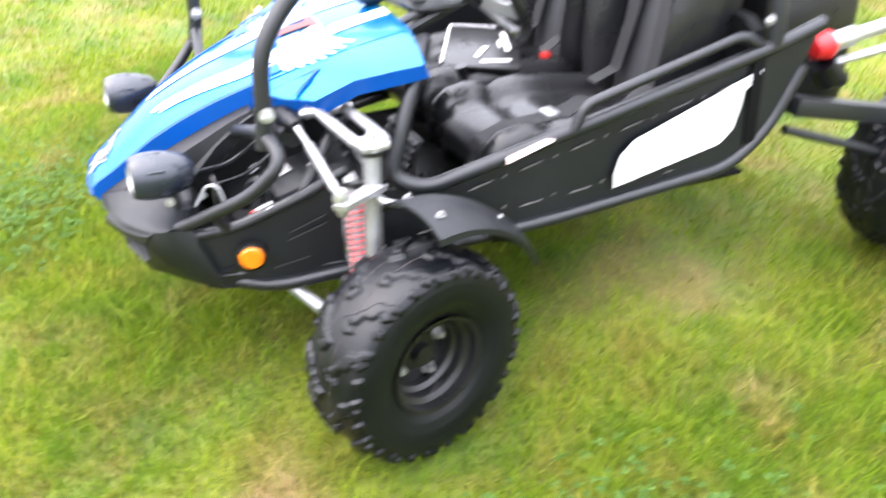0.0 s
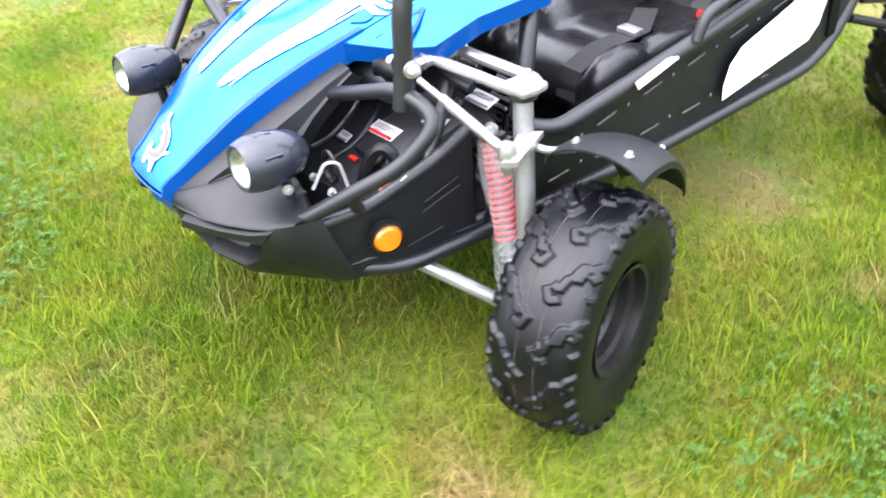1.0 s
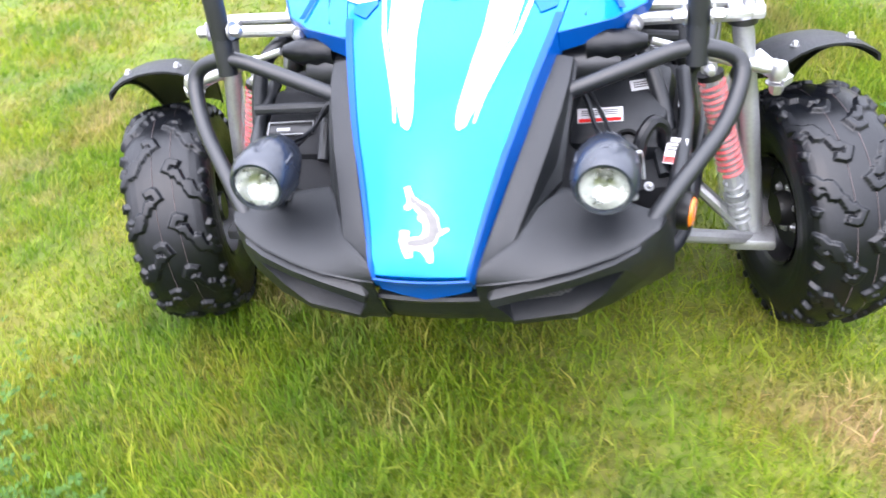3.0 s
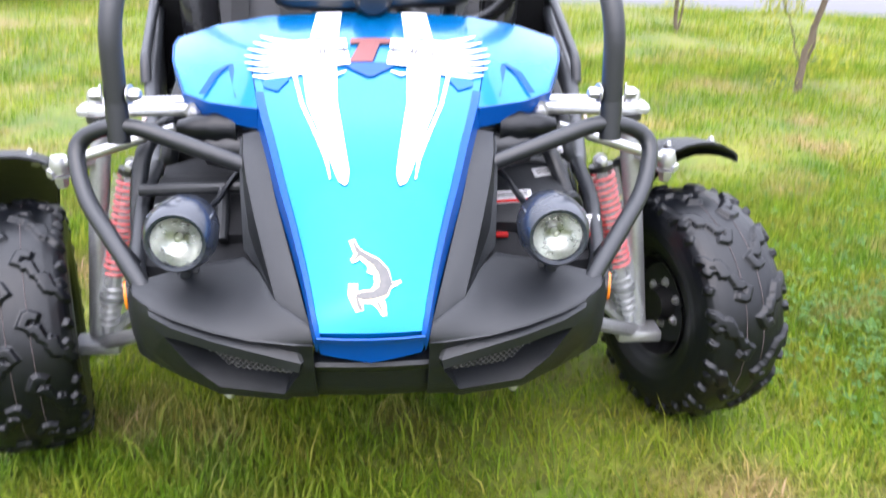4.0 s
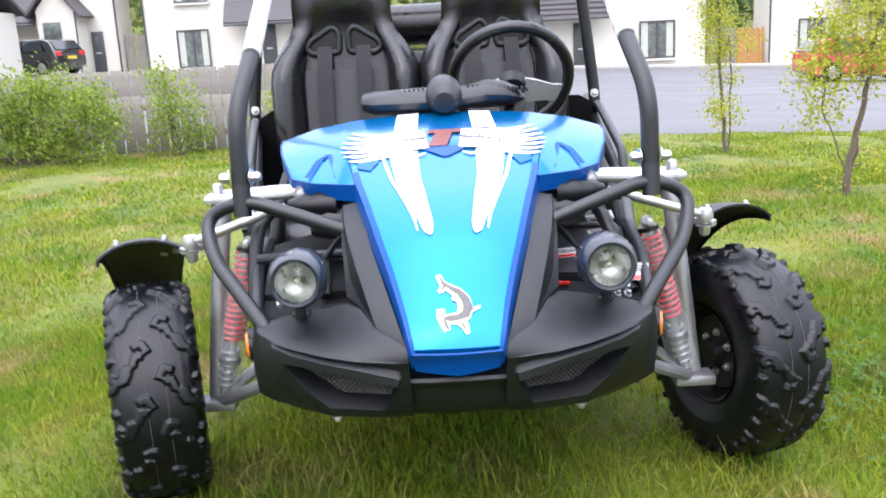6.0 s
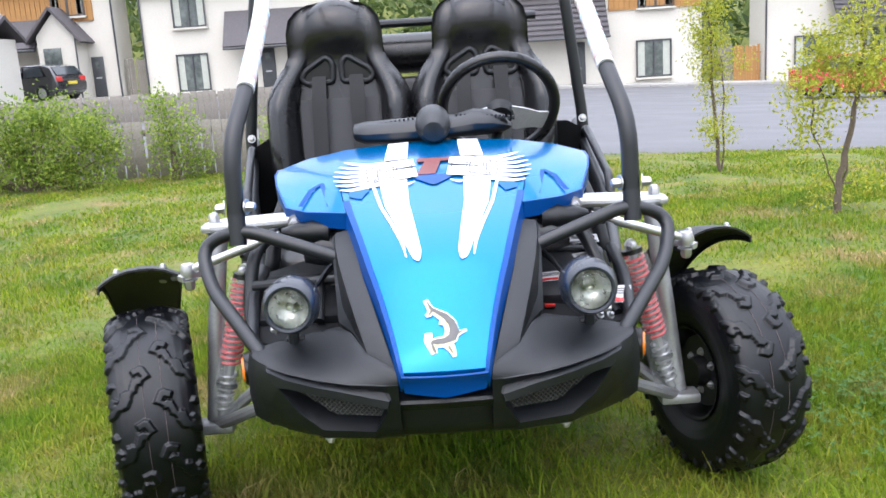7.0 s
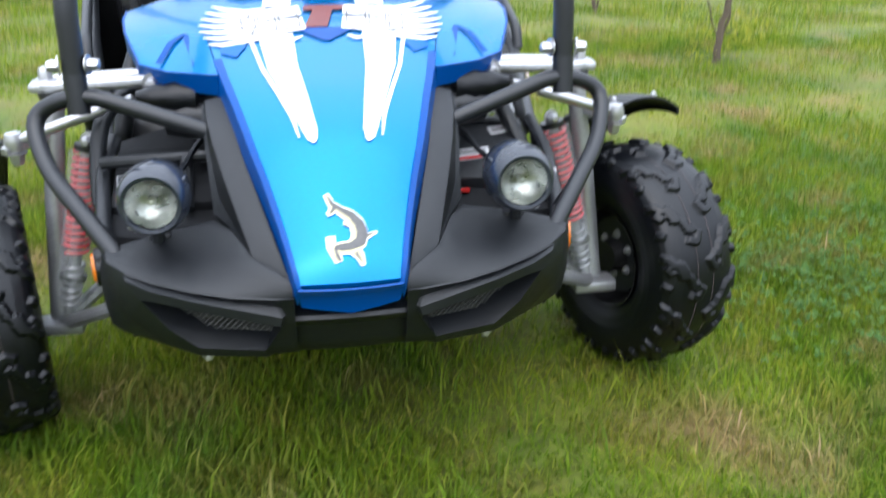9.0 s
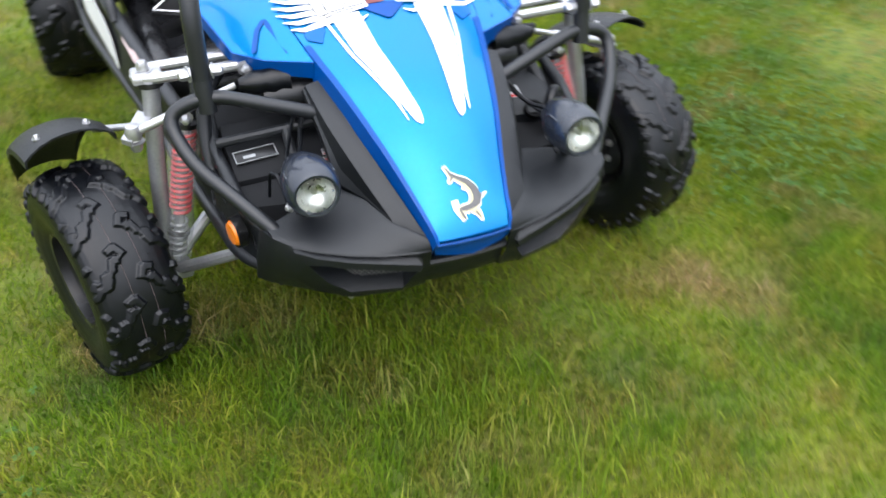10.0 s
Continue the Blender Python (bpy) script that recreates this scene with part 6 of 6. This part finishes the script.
def board_fence(name, x0, x1, y, top, pitch, w, label, mats, group=""):
    f = thing(name, label, "fence", group=group)
    zb = lie((x0 + x1) / 2, y)
    for z in (0.3, 0.8):
        part("rail", box(((x0 + x1) / 2, y + 0.035, zb + (top - zb) * z), (x1 - x0, 0.03, 0.06), bevel=0.004), mats[0], f)
    rng = random.Random(5)
    n = int((x1 - x0) / pitch)
    cut = box((0, 0, 0.5), (w, 0.018, 1.0), bevel=0.003)
    first = part("picket", cut, mats[0], f)
    for k in range(n):
        x = x0 + pitch * (k + 0.5)
        o = first if k == 0 else new("picket", first.data)
        o.parent = f
        z0 = lie(x, y) - 0.02
        o.matrix_world = pose(x, y, z0, 0, rng.uniform(-1.5, 1.5), 0) @ Matrix.Diagonal((1, 1, (top - z0) * rng.uniform(0.95, 1.02), 1))
    return f


board_fence("picket_fence", -7.0, 0.6, 6.9, 0.5, 0.107, 0.094, "low weathered grey wooden picket fence along the lawn", [M_WEATHERED])
board_fence("board_fence", -14.0, -2.8, 20.0, 0.52, 0.16, 0.15, "grey weathered board fence across the road", [M_WEATHERED])
board_fence("garden_gate", 14.5, 15.9, 45.4, 0.7, 0.14, 0.13, "grey wooden garden gate between two houses", [M_WEATHERED])
board_fence("garden_gate", 15.9, 17.35, 45.3, 0.62, 0.14, 0.13, "orange-brown wooden gate between two houses", [M_CLAD])
board_fence("garden_fence", -15.5, -14.35, 45.4, 1.9, 0.14, 0.13, "grey wooden fence between two houses", [M_WEATHERED])


def car(name, m, paint, label, plate=False):
    """A hatchback along local x, nose to +x, wheels on z = 0."""
    c = thing(name, label, "car", m)
    prof = [(-2.02, 0.35), (-2.06, 0.62), (-1.98, 0.92), (-1.72, 1.30), (-1.35, 1.43), (-0.3, 1.46), (0.35, 1.36), (1.0, 0.98), (1.75, 0.84), (2.03, 0.66), (2.08, 0.40), (1.95, 0.25), (-1.9, 0.25)]
    bm = bmesh.new()
    rows = []
    for u in (-1, -0.93, -0.5, 0, 0.5, 0.93, 1):
        rows.append([(x * (0.98 if abs(u) == 1 else 1), u * (0.86 if z < 0.95 else 0.86 - 0.34 * (z - 0.95)), z - (0.03 if abs(u) == 1 and z > 1.2 else 0)) for x, z in prof])
    vs = add_loft(bm, rows, closed=True)
    bm.faces.new(vs[0])
    bm.faces.new(vs[-1])
    part("body", bm, paint, c, sharp=30)
    for g in (-1, 1):
        for pts in ([(-1.45, 0.98), (-1.25, 1.34), (-0.42, 1.38), (-0.42, 0.98)], [(-0.34, 0.98), (-0.34, 1.38), (0.28, 1.28), (0.85, 0.98)]):
            part("side_window", slab([(x, g * (0.875 - 0.34 * max(0, z - 0.95)), z) for x, z in pts], (0, g * 0.012, 0)), M_CARGLASS, c)
        part("headlight", box((1.93, g * 0.62, 0.70), (0.22, 0.36, 0.14), bevel=0.03), M_REFLECTOR, c)
        part("tail_light", box((-1.99, g * 0.66, 0.82), (0.14, 0.30, 0.2), bevel=0.03), M_TAILRED, c)
        for x in (-1.28, 1.3):
            w = part("wheel", lathe([(0.2, -0.1), (0.31, -0.1), (0.32, 0.1), (0.2, 0.11)], pose(x, g * 0.78, 0.32, -90 * g), 24), M_RUBBER, c)
            part("rim", lathe([(0.21, 0.10), (0.18, 0.12), (0.06, 0.10), (0, 0.12)], pose(x, g * 0.78, 0.32, -90 * g), 14), M_ALU, w)
        part("door_mirror", box((0.62, g * 0.95, 0.98), (0.12, 0.16, 0.12), bevel=0.03), paint, c)
    part("windscreen", slab([(0.42, -0.66, 1.33), (0.42, 0.66, 1.33), (1.0, 0.78, 1.0), (1.0, -0.78, 1.0)], (0.012, 0, 0.012)), M_CARGLASS, c)
    part("rear_window", slab([(-1.70, -0.66, 1.32), (-1.70, 0.66, 1.32), (-1.96, 0.70, 0.98), (-1.96, -0.70, 0.98)], (-0.02, 0, 0.01)), M_CARGLASS, c)
    part("plate_panel", box((-2.07, 0, 0.66), (0.03, 0.5, 0.12), bevel=0), M_PLATE, c)
    part("sill", box((0, 0, 0.24), (3.4, 1.7, 0.1), bevel=0.02), M_DARKTRIM, c)
    return c


car("red_car", pose(12.35, 24.2, lie(12.35, 24.2) + 0.03, 0, 2.3, -3) @ Matrix.Scale(0.86, 4), M_CARRED, "bright red hatchback parked on the road")
car("black_car", pose(-18.75, 41.7, lie(-18.75, 41.7) + 0.03, 0, 2, 160) @ Matrix.Scale(1.16, 4), M_CARBLACK, "black car parked on a driveway")

# ---- kerb and wooded slope behind the houses ----
bm = bmesh.new()
kerb = thing("kerb", "pale concrete kerb along the far pavement", "kerb", kind="structure")
M_KERB = surface("pale_concrete", (0.266, 0.259, 0.238), (0.35, 0.343, 0.315), 2, 30, (0.8, 0.9), bump=0.3, bump_scale=30)
for k in range(36):
    x = -30 + 1.8 * k
    o = part("kerb_stone", box((0, 0, 0), (1.78, 0.15, 0.16), bevel=0.01), M_KERB, kerb)
    o.matrix_world = pose(x, 41.0, lie(x, 41.0) + 0.08, 0, 2.1, 0)
sheet("pavement", steps((-60, 60, 30)), [41.08, 43.0, 46.0], M_KERB, 0.14, "pale paving in front of the houses")
bm = bmesh.new()
add_loft(bm, [[(x, 66 + 50 * v, -1 + 11 * v + 1.5 * noise.noise((x * 0.12, v * 4, 1))) for x in range(-110, 111, 4)] for v in [k / 14 for k in range(15)]])
tagged(part("hillside", bm, M_LAWN), "green wooded hillside behind the houses", "hill", kind="structure")
rng = np.random.default_rng(77)
cs = [(rng.uniform(-75, 75), 66 + 45 * v, 0.5 + 10 * v + rng.uniform(0, 2.5)) for v in rng.uniform(0, 1, 420)]
tagged(part("hillside_trees", leaf_mesh(cs, 34, 1.1, 1.0, 78, 0.2), M_WOOD), "dense green woodland on the hillside", "woodland", kind="stuff")
